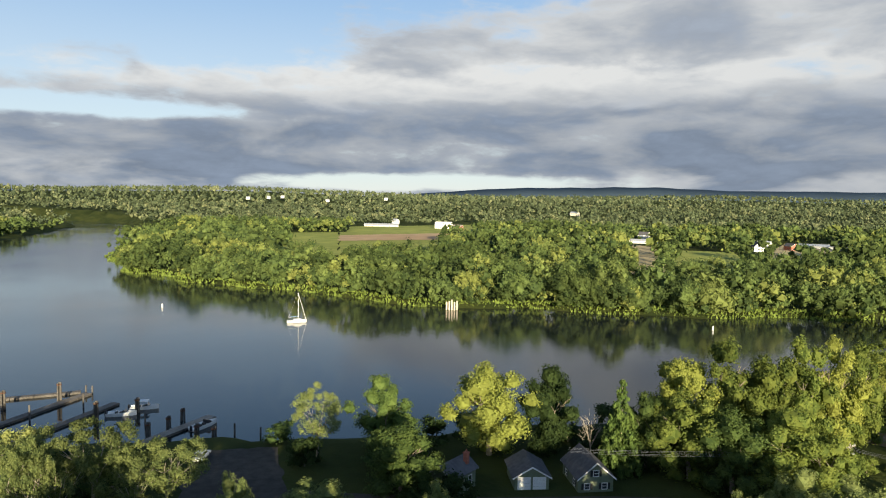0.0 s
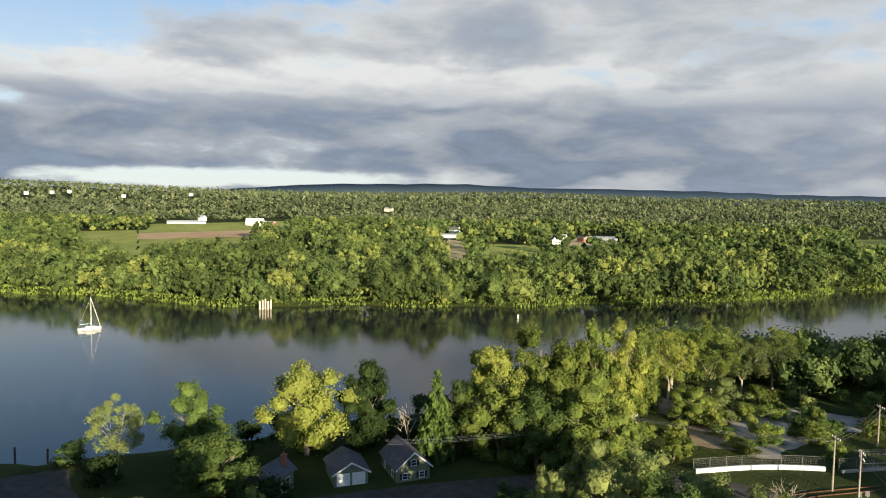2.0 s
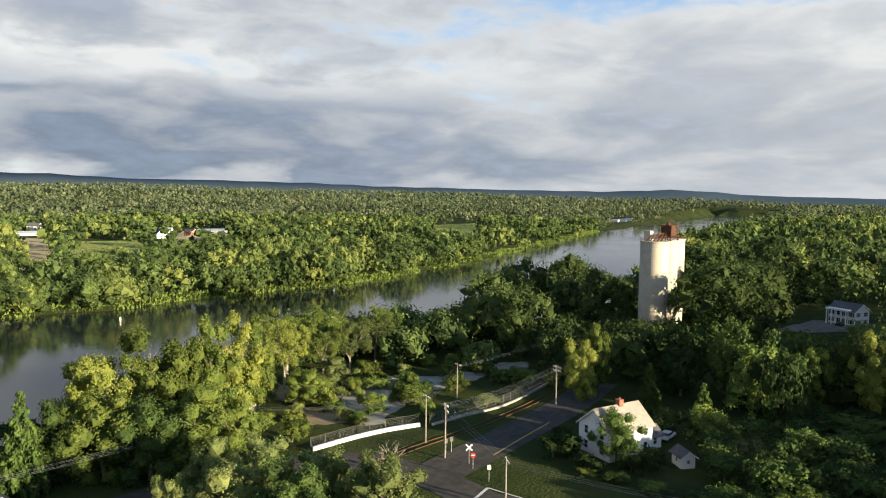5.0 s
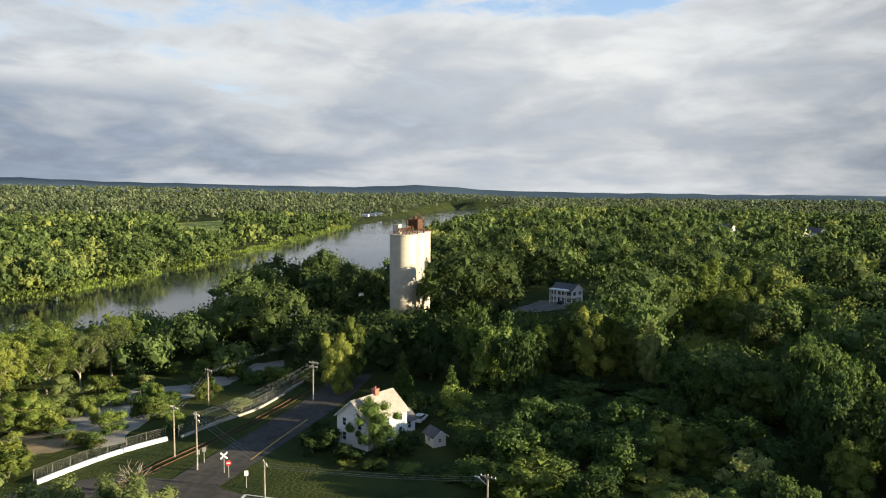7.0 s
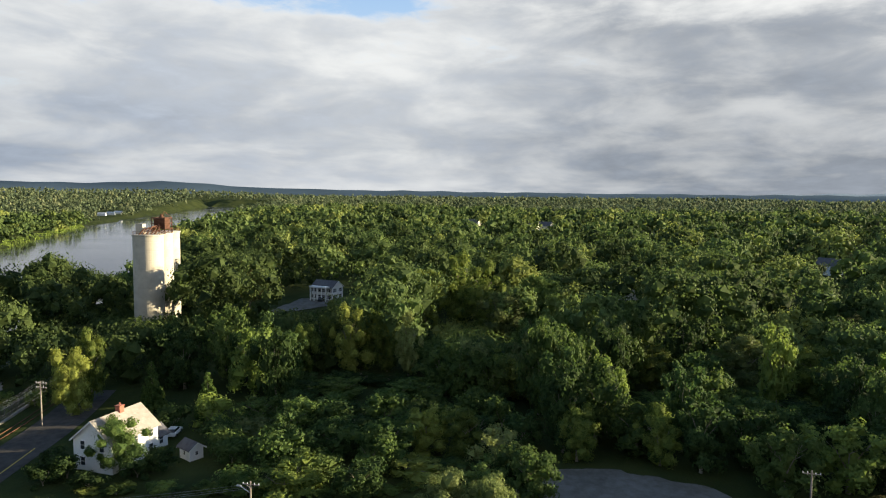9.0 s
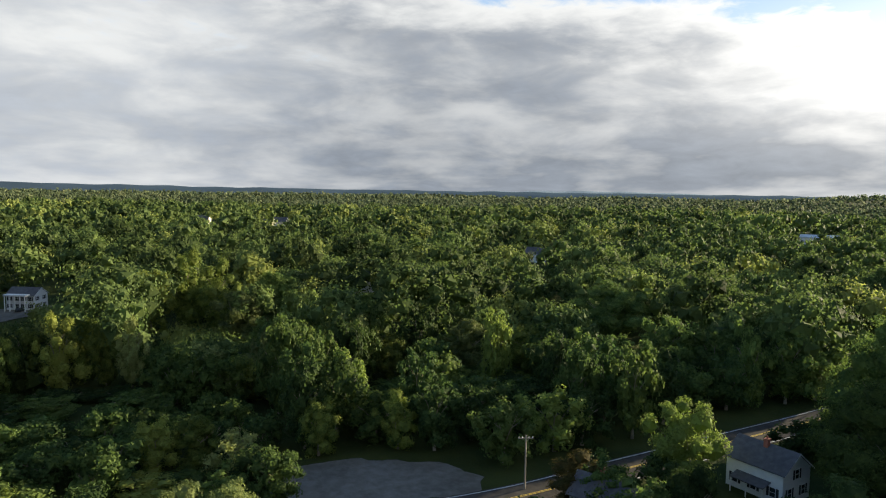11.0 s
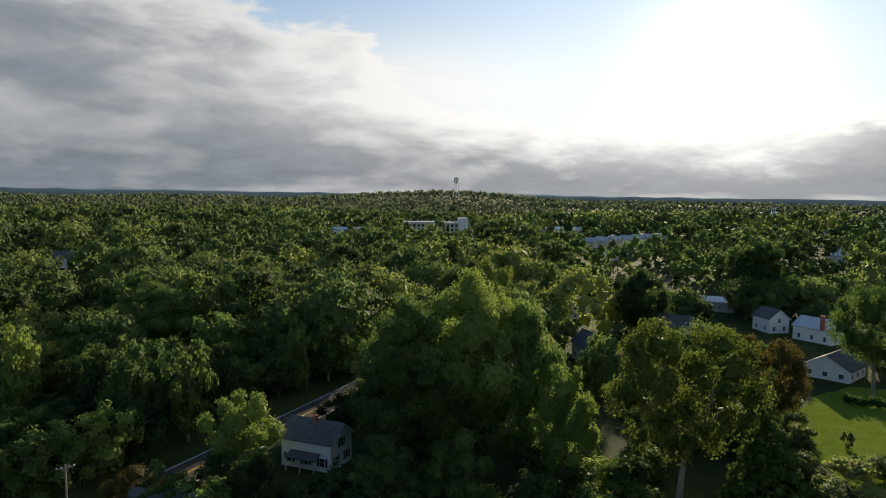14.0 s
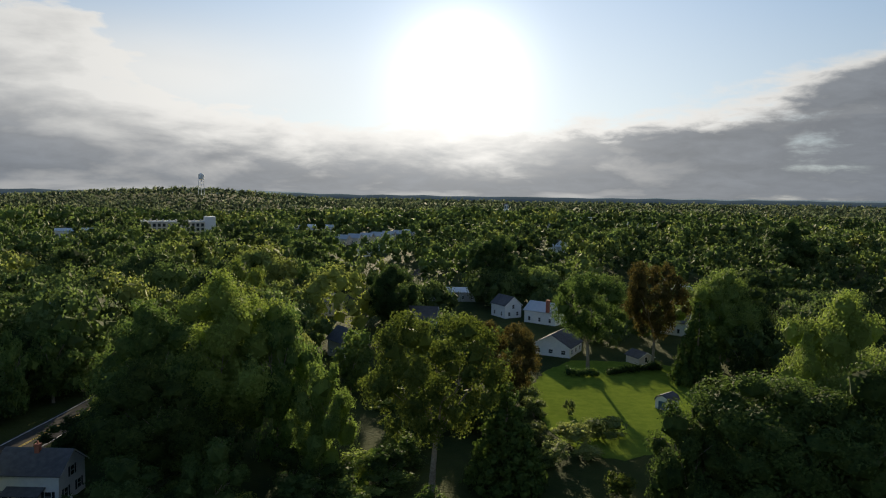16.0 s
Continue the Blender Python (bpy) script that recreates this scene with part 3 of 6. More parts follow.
def trunk_bm(rng, H, fork, r0, limbs, reach, rise):
    bm = bmesh.new()
    p, r = Vector((0, 0, -0.6)), r0
    lean = Vector((rng.normal() * 0.05, rng.normal() * 0.05, 0))
    for k in range(4):
        q = Vector((0, 0, (k + 1) / 4 * fork)) + lean * (k + 1) * fork * 0.3
        rod(bm, p, q, r * (1.25 if k == 0 else 1), r * 0.88, 8)
        p, r = q, r * 0.88
    for k in range(limbs):
        a = 2 * math.pi * k / limbs + rng.uniform(-0.4, 0.4)
        s = p - Vector((0, 0, rng.uniform(0, 0.25) * fork))
        q = s + Vector((math.cos(a) * reach * 0.42, math.sin(a) * reach * 0.42, (H - fork) * rise * rng.uniform(0.35, 0.52)))
        e = q + Vector((math.cos(a + 0.3) * reach * 0.28, math.sin(a + 0.3) * reach * 0.28, (H - fork) * rise * rng.uniform(0.12, 0.28)))
        rod(bm, s, q, r * 0.62, r * 0.36, 6)
        rod(bm, q, e, r * 0.36, r * 0.12, 5)
        for side in (-0.7, 0.7):
            w = q + Vector((math.cos(a + side) * reach * 0.35, math.sin(a + side) * reach * 0.35, (H - fork) * 0.16))
            rod(bm, q, w, r * 0.25, r * 0.08, 5)
    return bm


def tree_master(kind, seed, leaf_count, leaf_size, shape=None):
    """A tree 10 m high and about 8 m across, at the origin; copies are scaled."""
    rng = np.random.default_rng(seed)
    H, R = 10.0, 4.0
    root = new("tree")
    bark = BARK
    if kind == "broad":
        c, r = broad_clumps(rng, H, R, 22, -0.06)
        tri = full_crown(rng, c, r, leaf_count, leaf_size, 5, shape)
        trunk = trunk_bm(rng, H, 3.2, 0.26, 5, R * 0.8, 0.9)
    elif kind == "giant":
        c, r = broad_clumps(rng, H, R, 40, 0.03, lobes=0.45)
        high = np.clip((c[:, 2] / H - 0.42) / 0.58, 0, 1)[:, None] ** 1.6
        c[:, :2] *= 1 - 0.42 * high
        r[:-3] *= 0.82
        tri = full_crown(rng, c, r, leaf_count, leaf_size, 9, shape, 0.72)
        trunk = trunk_bm(rng, H, 2.6, 0.16, 7, R * 0.8, 0.9)
    elif kind == "tall":
        c, r = broad_clumps(rng, H, R * 0.9, 20, -0.06)
        tri = full_crown(rng, c, r * 0.95, leaf_count, leaf_size, 5, shape)
        trunk = trunk_bm(rng, H, 4.2, 0.22, 4, R * 0.6, 1.0)
    elif kind in ("open", "airy"):
        c, r = broad_clumps(rng, H, R, 30, 0.34)
        c, r = c[:-3], r[:-3] * 0.85
        c[:, 2] = np.maximum(c[:, 2], 3.6)
        bc, br = billows(rng, c, r, 9)
        tri = leaves_round(rng, bc, br, leaf_count, leaf_size, core=False, loose=0.5)
        if kind == "airy":
            tri = np.concatenate([tri, leaves_round(rng, c, r, 2500, leaf_size, shape=OCT, fill=0.6)])
        trunk = trunk_bm(rng, H, 3.4, 0.22, 6, R * 0.95, 0.95)
        bark = BARK_PALE if kind == "open" else BARK
    elif kind == "conifer":
        lv = []
        rr = []
        for k in range(13):
            z = 0.9 + k * 0.68
            w = R * 0.8 * (1 - k / 13.2) ** 0.85
            m = max(3, int(9 * (1 - k / 14)))
            for j in range(m):
                a = 2 * math.pi * (j + 0.5 * (k % 2)) / m + rng.uniform(-0.2, 0.2)
                for f in (0.45, 0.85):
                    lv.append((math.cos(a) * w * f, math.sin(a) * w * f, z - 0.35 * f + rng.uniform(-0.1, 0.1)))
                    rr.append(0.22 + 0.16 * w)
        tri = leaves_round(rng, lv, rr, leaf_count, leaf_size, up=0.1, shape=OCT)
        trunk = bmesh.new()
        rod(trunk, (0, 0, -0.5), (0, 0, 9.2), 0.2, 0.04, 8)
    elif kind == "bush":
        n = 14
        a, w = rng.uniform(0, 6.3, n), R * 0.75 * np.sqrt(rng.uniform(0, 1, n))
        c = np.stack([np.cos(a) * w, np.sin(a) * w, rng.uniform(1.5, 7.4, n) * (1.05 - 0.5 * (w / R) ** 2)], 1)
        r = rng.uniform(1.2, 2.1, n)
        tri = leaves_round(rng, c, r, leaf_count, leaf_size, up=0.4, shape=shape)
        trunk = trunk_bm(rng, H, 1.2, 0.2, 5, R * 0.6, 0.6)
    else:
        trunk = trunk_bm(rng, H, 3.0, 0.2, 7, R * 0.9, 1.0)
        for k in range(46):
            a, q = rng.uniform(0, 6.3), rng.uniform(0.3, 0.9)
            s = Vector((math.cos(a) * R * q * 0.6, math.sin(a) * R * q * 0.6, 3.5 + rng.uniform(0, 4.5)))
            rod(trunk, s, s + Vector((math.cos(a + rng.normal()) * 1.3, math.sin(a + rng.normal()) * 1.3, rng.uniform(0.4, 1.6))), 0.04, 0.012, 4)
        part("trunk", trunk, BARK_PALE, root)
        return root
    part("trunk", trunk, bark, root)
    crown = new("crown", tri_mesh("crown", tri, LEAF))
    crown.parent = root
    return root


def masters(kind, seeds, count, size, shape=None):
    out = []
    for s in seeds:
        m = tree_master(kind, s, count, size, shape)
        out.append(m)
    return out


HERO = {"giant": masters("giant", (15, 16), 30000, 0.105, ICO), "broad": masters("broad", (11, 12, 13, 14), 10000, 0.17), "tall": masters("tall", (21, 22), 9000, 0.17),
        "open": masters("open", (31, 32), 9000, 0.15), "airy": masters("airy", (33, 34), 17000, 0.12),
        "conifer": masters("conifer", (51, 52), 5200, 0.27), "bare": masters("bare", (61,), 0, 0)}
WOODS = {"broad": masters("broad", (71, 72, 73, 74), 2400, 0.34, OCT), "tall": masters("tall", (75, 76), 2200, 0.34, OCT),
         "bush": masters("bush", (77, 78, 79), 1000, 0.46, OCT), "conifer": masters("conifer", (80,), 1500, 0.42, OCT)}
pick = random.Random(5)
TREES_AT = []
HOUSES_AT = []
LOW_GROWTH = [(292.0, 60.0, 11.0), (275.0, 62.0, 14.0), (262.0, 126.0, 9.0)]


def plant(stock, kind, x, y, h, r, leaf=None, label="", category="tree", group="trees", name="tree"):
    src = pick.choice(stock[kind])
    z = gz(x, y)
    m = pose(x, y, z - 0.1, 0, 0, pick.uniform(0, 360)) @ Matrix.Diagonal((r / 4.0, r / 4.0, h / 10.0, 1))
    ob = copy_thing(src, m)
    ob.name = name
    for ch in ob.children:
        if leaf and ch.name.startswith("crown"):
            ch.material_slots[0].link = "OBJECT"
            ch.material_slots[0].material = leaf
    TREES_AT.append((x, y, max(2.0, r)))
    return tagged(ob, label, category, group)


# x, y, height, crown radius
MAPLES = [
    (20, 124, 15.8, 6.3), (-6, 104, 12.0, 7.2), (64, -107, 31.5, 13.0), (44, -102, 20.0, 5.8), (48, 70, 13.0, 6.0),
    (-24, -99, 24.0, 14.5), (-37, -119, 31.5, 10.1), (84, -69, 15.7, 6.4),
    (-36, -208, 24.5, 13.3), (107, 57, 9.5, 4.5), (69, -218, 22.9, 10.4), (50, -326, 28.0, 12.5), (71, -96, 28.0, 11.0),
    (55, -109, 28.0, 7.3), (66, -88, 20.5, 10.5), (-13, -98, 19.8, 6.9), (-34, -101, 23.5, 8.6), (34, -298, 17.0, 9.0), (-32, -197, 27.0, 11.5), (-99, -408, 32.0, 16.0),
]
DEEP = (0, 10, 11, 19)
for i, (x, y, h, r) in enumerate(MAPLES):
    plant(HERO, "giant" if r > 9.5 else "broad", x, y, h, r, LEAF_DARK if i in DEEP else LEAF, "large dark green broadleaf tree with a dense crown" if i in DEEP else "large green broadleaf tree with a dense rounded crown")
# pale sunlit trees beside the river houses
plant(HERO, "broad", 9, 122, 16.8, 8.2, LEAF_YELLOW, "round sunlit yellow-green tree beside the garage")
plant(HERO, "broad", -10, 124, 13.2, 6.0, LEAF, "pale sunlit tree with a flat broad crown")
RIVERBANK = [
    (45, 126, 19.6, 7.3), (52, 123, 21.0, 7.2), (60, 122, 21.2, 7.5), (66, 122, 21.2, 7.3), (72, 123, 21.0, 5.8), (78, 126, 19.5, 5.8),
    (36, 117, 14.0, 5.0), (42, 112, 15.2, 7.2), (47, 107, 14.0, 7.0), (54, 105, 14.2, 7.4), (59, 102, 12.5, 5.2),
    (101, 148, 15.6, 6.5), (114, 150, 15.2, 7.0), (134, 150, 13.4, 6.0), (90, 140, 17.5, 7.0),
]
for i, (x, y, h, r) in enumerate(RIVERBANK):
    plant(HERO, "tall" if i < 6 else "broad" if i < 11 else "open", x, y, h, r * (1.0 if i < 11 else 1.1), LEAF if i in (6, 8) else LEAF_YELLOW,
          "tall yellow-green tree on the river bank")
LOT_TREES = [(105, 138, 14.5, 6.2), (112, 136, 14.0, 6.0), (92, 136, 16.5, 6.5), (126, 142, 13.0, 6.0), (88, 122, 8.5, 5.0), (98, 126, 8.0, 5.4)]
for i, (x, y, h, r) in enumerate(LOT_TREES):
    plant(HERO, "open" if i < 4 else "broad", x, y, h, r, (LEAF_YELLOW, LEAF_PALE)[i % 2], "young yellow-green tree on the overgrown lot", "tree")
OPEN_TREES = [(-22, 120, 12.2, 5.0), (-53, 85, 14.2, 3.4), (-51, 89, 13.6, 4.6), (-50, 96, 14.4, 6.2), (-42, 91, 11.7, 4.6), (-39, 95, 12.0, 5.7), (-60, 92, 12.5, 5.0)]
for x, y, h, r in OPEN_TREES:
    plant(HERO, "open", x, y, h, r, LEAF_PALE, "pale feathery tree with bare white limbs")
LAWN_TREES = [(25, -101, 27.8, 10.9), (3, -186, 25.7, 9.7)]
for i, (x, y, h, r) in enumerate(LAWN_TREES):
    plant(HERO, "airy", x, y, h, r, (LEAF_YELLOW, LEAF)[i], "light green open-crowned tree beside the lawn")
RUST_TREES = [(18, -135, 21.0, 6.2), (-14, -192, 29.1, 8.2), (87, -53, 7.0, 4.8), (246, 80, 20.5, 5.4)]
for x, y, h, r in RUST_TREES:
    plant(HERO, "airy" if h > 8 else "broad", x, y, h, r * 1.1, LEAF_RUST, "tree with rust-brown early autumn leaves")
YELLOW_TREES = [(167, 41, 15.5, 4.4), (172, 36, 16.0, 4.6), (169, 30, 17.4, 5.6), (176, 26, 17.6, 5.8), (173, 21, 17.2, 4.6), (169, 15, 16.0, 4.3),
                (225, -5, 23.0, 9.0), (205, -11, 18.2, 8.0), (235, 3, 25.0, 9.5), (225, 14, 23.5, 8.2), (134, 81, 14.5, 4.2), (143, 82, 16.0, 4.2),
                (165, -66, 12.5, 7.4), (156, -79, 13.0, 6.6), (116, -19, 10.7, 4.2), (159, -43, 11.5, 5.5), (118, 7, 9.0, 4.5), (118, 1, 8.5, 4.6), (115, -33, 10.3, 4.0), (88, -156, 28.1, 9.0)]
for i, (x, y, h, r) in enumerate(YELLOW_TREES):
    LOW_GROWTH.append((x, y, r * 0.8))
    plant(HERO, "tall" if h > 14 and i not in (10, 11) else "broad", x, y, h, r, LEAF_PALE if i in (5, 7, 12) else LEAF_YELLOW, "bright yellow-green sunlit tree in the wood")
OAKS = [(179, -119, 19.0, 13.5), (167, -158, 18.5, 14.0), (209, -51, 15.0, 10.5), (234, -24, 19.5, 9.0)]
for x, y, h, r in OAKS:
    HOUSES_AT.append((x, y, r))
    plant(HERO, "giant", x, y, h, r, LEAF, "broad dark green oak with a domed crown")
for x, y, h, r in [(55, -70, 13.1, 6.8), (48, -76, 13.8, 5.2), (71, -61, 11.2, 4.6)]:
    plant(HERO, "broad", x, y, h, r, LEAF_DARK, "dark green broadleaf tree before the roadside house")
CONIFERS = [(138, 66, 11.7, 3.1), (135, 53, 10.3, 3.0), (31, 115, 17.6, 4.2), (-24, -180, 22.9, 6.8), (14, -106, 18.4, 7.0)]
for x, y, h, r in CONIFERS:
    plant(HERO, "conifer", x, y, h, r * 1.2, NEEDLE, "dark green conifer with a pointed crown")
FRONT_TREES = [(-17, 88, 9.0, 5.9), (-26, 84, 11.2, 3.0), (-0, 90, 8.1, 2.4), (39, 83, 10.7, 3.4), (47, 88, 11.0, 4.6), (53, 83, 12.0, 6.0), (58, 75, 11.0, 4.8), (45, 78, 12.0, 5.2),
               (59, 65, 12.6, 5.8), (83, 3, 11.2, 4.5), (84, -3, 11.3, 4.2)]
for x, y, h, r in FRONT_TREES:
    plant(HERO, "broad", x, y, h, r, LEAF_PALE, "pale green leafy tree close below")
for x, y, h, r in [(27, 120, 9.8, 2.9), (76, 82, 5.3, 4.0)]:
    plant(HERO, "bare", x, y, h, r, None, "bare grey tree without leaves")

# what the woods leave open: x, y, radius
CLEAR = [(12, 110, 12), (27, 110, 9), (114, 66, 13), (112, 48, 12), (292, 62, 24), (272, 66, 20), (285, 40, 12),
         (86, 78, 13), (92, 104, 5), (104, 116, 5), (117, 121, 5), (130, 113, 5), (149, 112, 5), (90, 128, 5),
         (104, -22, 11), (100, -34, 8), (86, -84, 12), (76, -75, 11), (69, -178, 14), (5, -205, 15), (20, -250, 14), (57, -226, 12),
         (-4, -175, 20), (-18, -190, 14), (10, -160, 14), (-6, -140, 16), (-4, -120, 12), (42, -122, 12), (88, 50, 12), (128, 84, 12), (150, 80, 12),
         (218, 98, 5), (-42, 118, 14), (140, 60, 14), (-15, -158, 12), (74, -200, 12)]
ROAD_PTS = [(p.x, p.y) for l in (MAIN_ROAD, SIDE_ROAD, RAIL_ROAD) for p in smooth_line(l, 6.0)]


def open_ground(x, y, grow=0.0):
    for cx, cy, cr in CLEAR:
        if (x - cx) ** 2 + (y - cy) ** 2 < (cr + grow) ** 2:
            return True
    for cx, cy in ROAD_PTS:
        if (x - cx) ** 2 + (y - cy) ** 2 < (7.5 + grow) ** 2:
            return True
    return False


# fields on the far plain: near left, near right, far right, far left
FIELDS = [((-175, 726), (-110, 723), (-152, 996), (-220, 956), 0),
          ((-110, 723), (-6, 747), (9, 1086), (-152, 996), 0),
          ((-150, 1014), (67, 1244), (73, 1361), (-161, 1184), 0),
          ((160, 576), (187, 570), (234, 744), (223, 799), 1),
          ((192, 582), (277, 596), (295, 691), (239, 711), 0),
          ((619, 601), (795, 652), (943, 786), (809, 779), 0),
          ((332, 724), (426, 760), (529, 891), (431, 865), 1),
          ((-119, 781), (-3, 833), (11, 1011), (-137, 903), 2)]


def in_quad(x, y, q):
    """Inside a four-cornered outline."""
    hit = np.zeros(np.shape(x), bool)
    for (ax, ay), (bx, by) in zip(q, q[1:] + q[:1]):
        if ay != by:
            hit ^= ((ay > y) != (by > y)) & (x < (bx - ax) * (y - ay) / (by - ay) + ax)
    return hit


def farmed(x, y):
    """Fields and the meadows on their river side, and house plots."""
    hit = np.zeros(np.shape(x), bool)
    for a, b, c, d, _ in FIELDS:
        near = [(a[0] * 0.70, a[1] * 0.70), (b[0] * 0.70, b[1] * 0.70)]
        hit |= in_quad(x, y, near + [c, d])
    dist = np.hypot(x, y)
    for hx, hy, hw in HOUSES_AT:
        hd = math.hypot(hx, hy)
        along = (x * hx + y * hy) / hd
        across = np.abs(x * hy - y * hx) / hd
        reach = 0.82 if hd > 420 else 0.88
        hit |= (across < hw * 0.5 + 3.0) & (along > hd * reach) & (along < hd + hw)
    return hit


NEAR = 178.0


def head_room(x, y):
    """Growth stays low in the open ground before the columned house and the bright trees."""
    x, y = np.asarray(x, float), np.asarray(y, float)
    top = np.full(x.shape, 99.0)
    for hx, hy, hw in LOW_GROWTH:
        hd = math.hypot(hx, hy)
        along, across = (x * hx + y * hy) / hd, np.abs(x * hy - y * hx) / hd
        inside = (across < hw) & (along > 60) & (along < hd - 2)
        top = np.where(inside, np.minimum(top, np.maximum(2.5, 0.9 * (EYE - 2) * (1 - along / hd))), top)
    return top


def woodland():
    """The trees and shrubs near enough to be told apart."""
    rng = np.random.default_rng(9)
    for ix in range(-24, 25):
        for iy in range(-24, 25):
            x, y = ix * 8.2 + rng.uniform(-3.2, 3.2), iy * 8.2 + rng.uniform(-3.2, 3.2)
            d, a = math.hypot(x, y), float(heading(np.array(x), np.array(y)))
            u, v, w = rng.uniform(size=3)
            if d < 88 or d > NEAR or not -212 < a < 45:
                continue
            s = float(shore_distance(np.array([x]), np.array([y]))[0])
            if s < 3 or open_ground(x, y, 1.0):
                continue
            if any((x - tx) ** 2 + (y - ty) ** 2 < (0.45 * tr + 1.6) ** 2 for tx, ty, tr in TREES_AT):
                continue
            if a > -24:
                if u > 0.85:
                    continue
                kind, h, r = "bush", rng.uniform(3.5, 7), rng.uniform(3, 4.8)
                v = 0.6 + 0.2 * v
            elif a > -62:
                if u > 0.5 and x > 75:
                    continue
                kind, h, r = "bush", rng.uniform(2.5, 6), rng.uniform(2.0, 3.6)
                v = 0.9 if v > 0.45 else 0.85 if v > 0.2 else v
            elif d > 135 and x > 138 and -104 < a:
                kind, h, r = ("broad", "tall")[int(w > 0.6)], rng.uniform(14, 21), rng.uniform(4.6, 7.0)
                # mostly the darker leaf on this flank, standing in for shade
                v = 0.7 if a > -82 and v > 0.25 else v
            elif 113 < d < 152 and -130 < a < -96:
                kind, h, r = ("broad", "tall")[int(w > 0.5)], rng.uniform(11, 18.5), rng.uniform(4.5, 6.5)
                v = 0.7 if v > 0.3 else v
            elif d < 150 and a > -150:
                kind, h, r = ("bush", "broad")[int(w > 0.5)], rng.uniform(5.5, 10.0), rng.uniform(3.6, 5.6)
                v = v if v < 0.5 or v > 0.86 else 0.7
            elif a < -150 and d < 150:
                if u > 0.55:
                    continue
                kind, h, r = "bush", rng.uniform(3, 7), rng.uniform(2.5, 4.5)
            elif a < -155:
                if u > 0.5:
                    continue
                kind, h, r = ("broad", "tall")[int(w > 0.5)], rng.uniform(9, 16), rng.uniform(3.8, 6)
            else:
                kind, h, r = ("broad", "tall")[int(w > 0.6)], rng.uniform(9, 19), rng.uniform(4.0, 7.0)
                if v > 0.96:
                    kind = "conifer"
            h = min(h, float(head_room(np.array([x]), np.array([y]))[0]))
            leaf = LEAF if v < 0.55 else LEAF_DARK if v < 0.78 else LEAF_PALE if v < 0.88 else LEAF_YELLOW if v < 0.96 else NEEDLE
            words = {"broad": "green broadleaf woodland tree with a full crown", "tall": "tall woodland tree with a narrow leafy crown",
                     "bush": "dense green shrub on rough ground", "conifer": "dark conifer among the woodland trees"}[kind]
            plant(WOODS, kind, x, y, h, r, leaf, words, "shrub" if kind == "bush" else "tree", "shrubs" if kind == "bush" else "woodland trees",
                  "shrub" if kind == "bush" else "tree")
    # the trees below the drone, out of its view, that shade the road and the river houses
    for x, y, h, r in [(-60, 55, 16, 7), (-38, 48, 20, 7), (-20, 44, 22, 8), (0, 40, 24, 8), (18, 46, 21, 8), (34, 44, 19, 7), (48, 38, 17, 6),
                       (60, 14, 14, 6), (58, -12, 15, 6), (52, -36, 16, 7), (30, 20, 21, 7), (-30, 20, 22, 7), (6, 14, 22, 7), (-70, 40, 18, 7), (-52, 62, 13, 6), (-43, 64, 14, 6), (-34, 63, 13, 6),
                       (-24, 65, 14, 6), (-14, 63, 15, 6), (-4, 66, 13, 6), (6, 64, 14, 6), (16, 66, 14, 6), (26, 63, 14, 6), (36, 62, 13, 6), (66, -2, 11, 5), (64, -24, 12, 5), (20, -30, 18, 7), (-10, -40, 18, 7)]:
        plant(WOODS, "broad", x, y, h, r, LEAF, "green broadleaf woodland tree with a full crown", "tree", "woodland trees")


woodland()


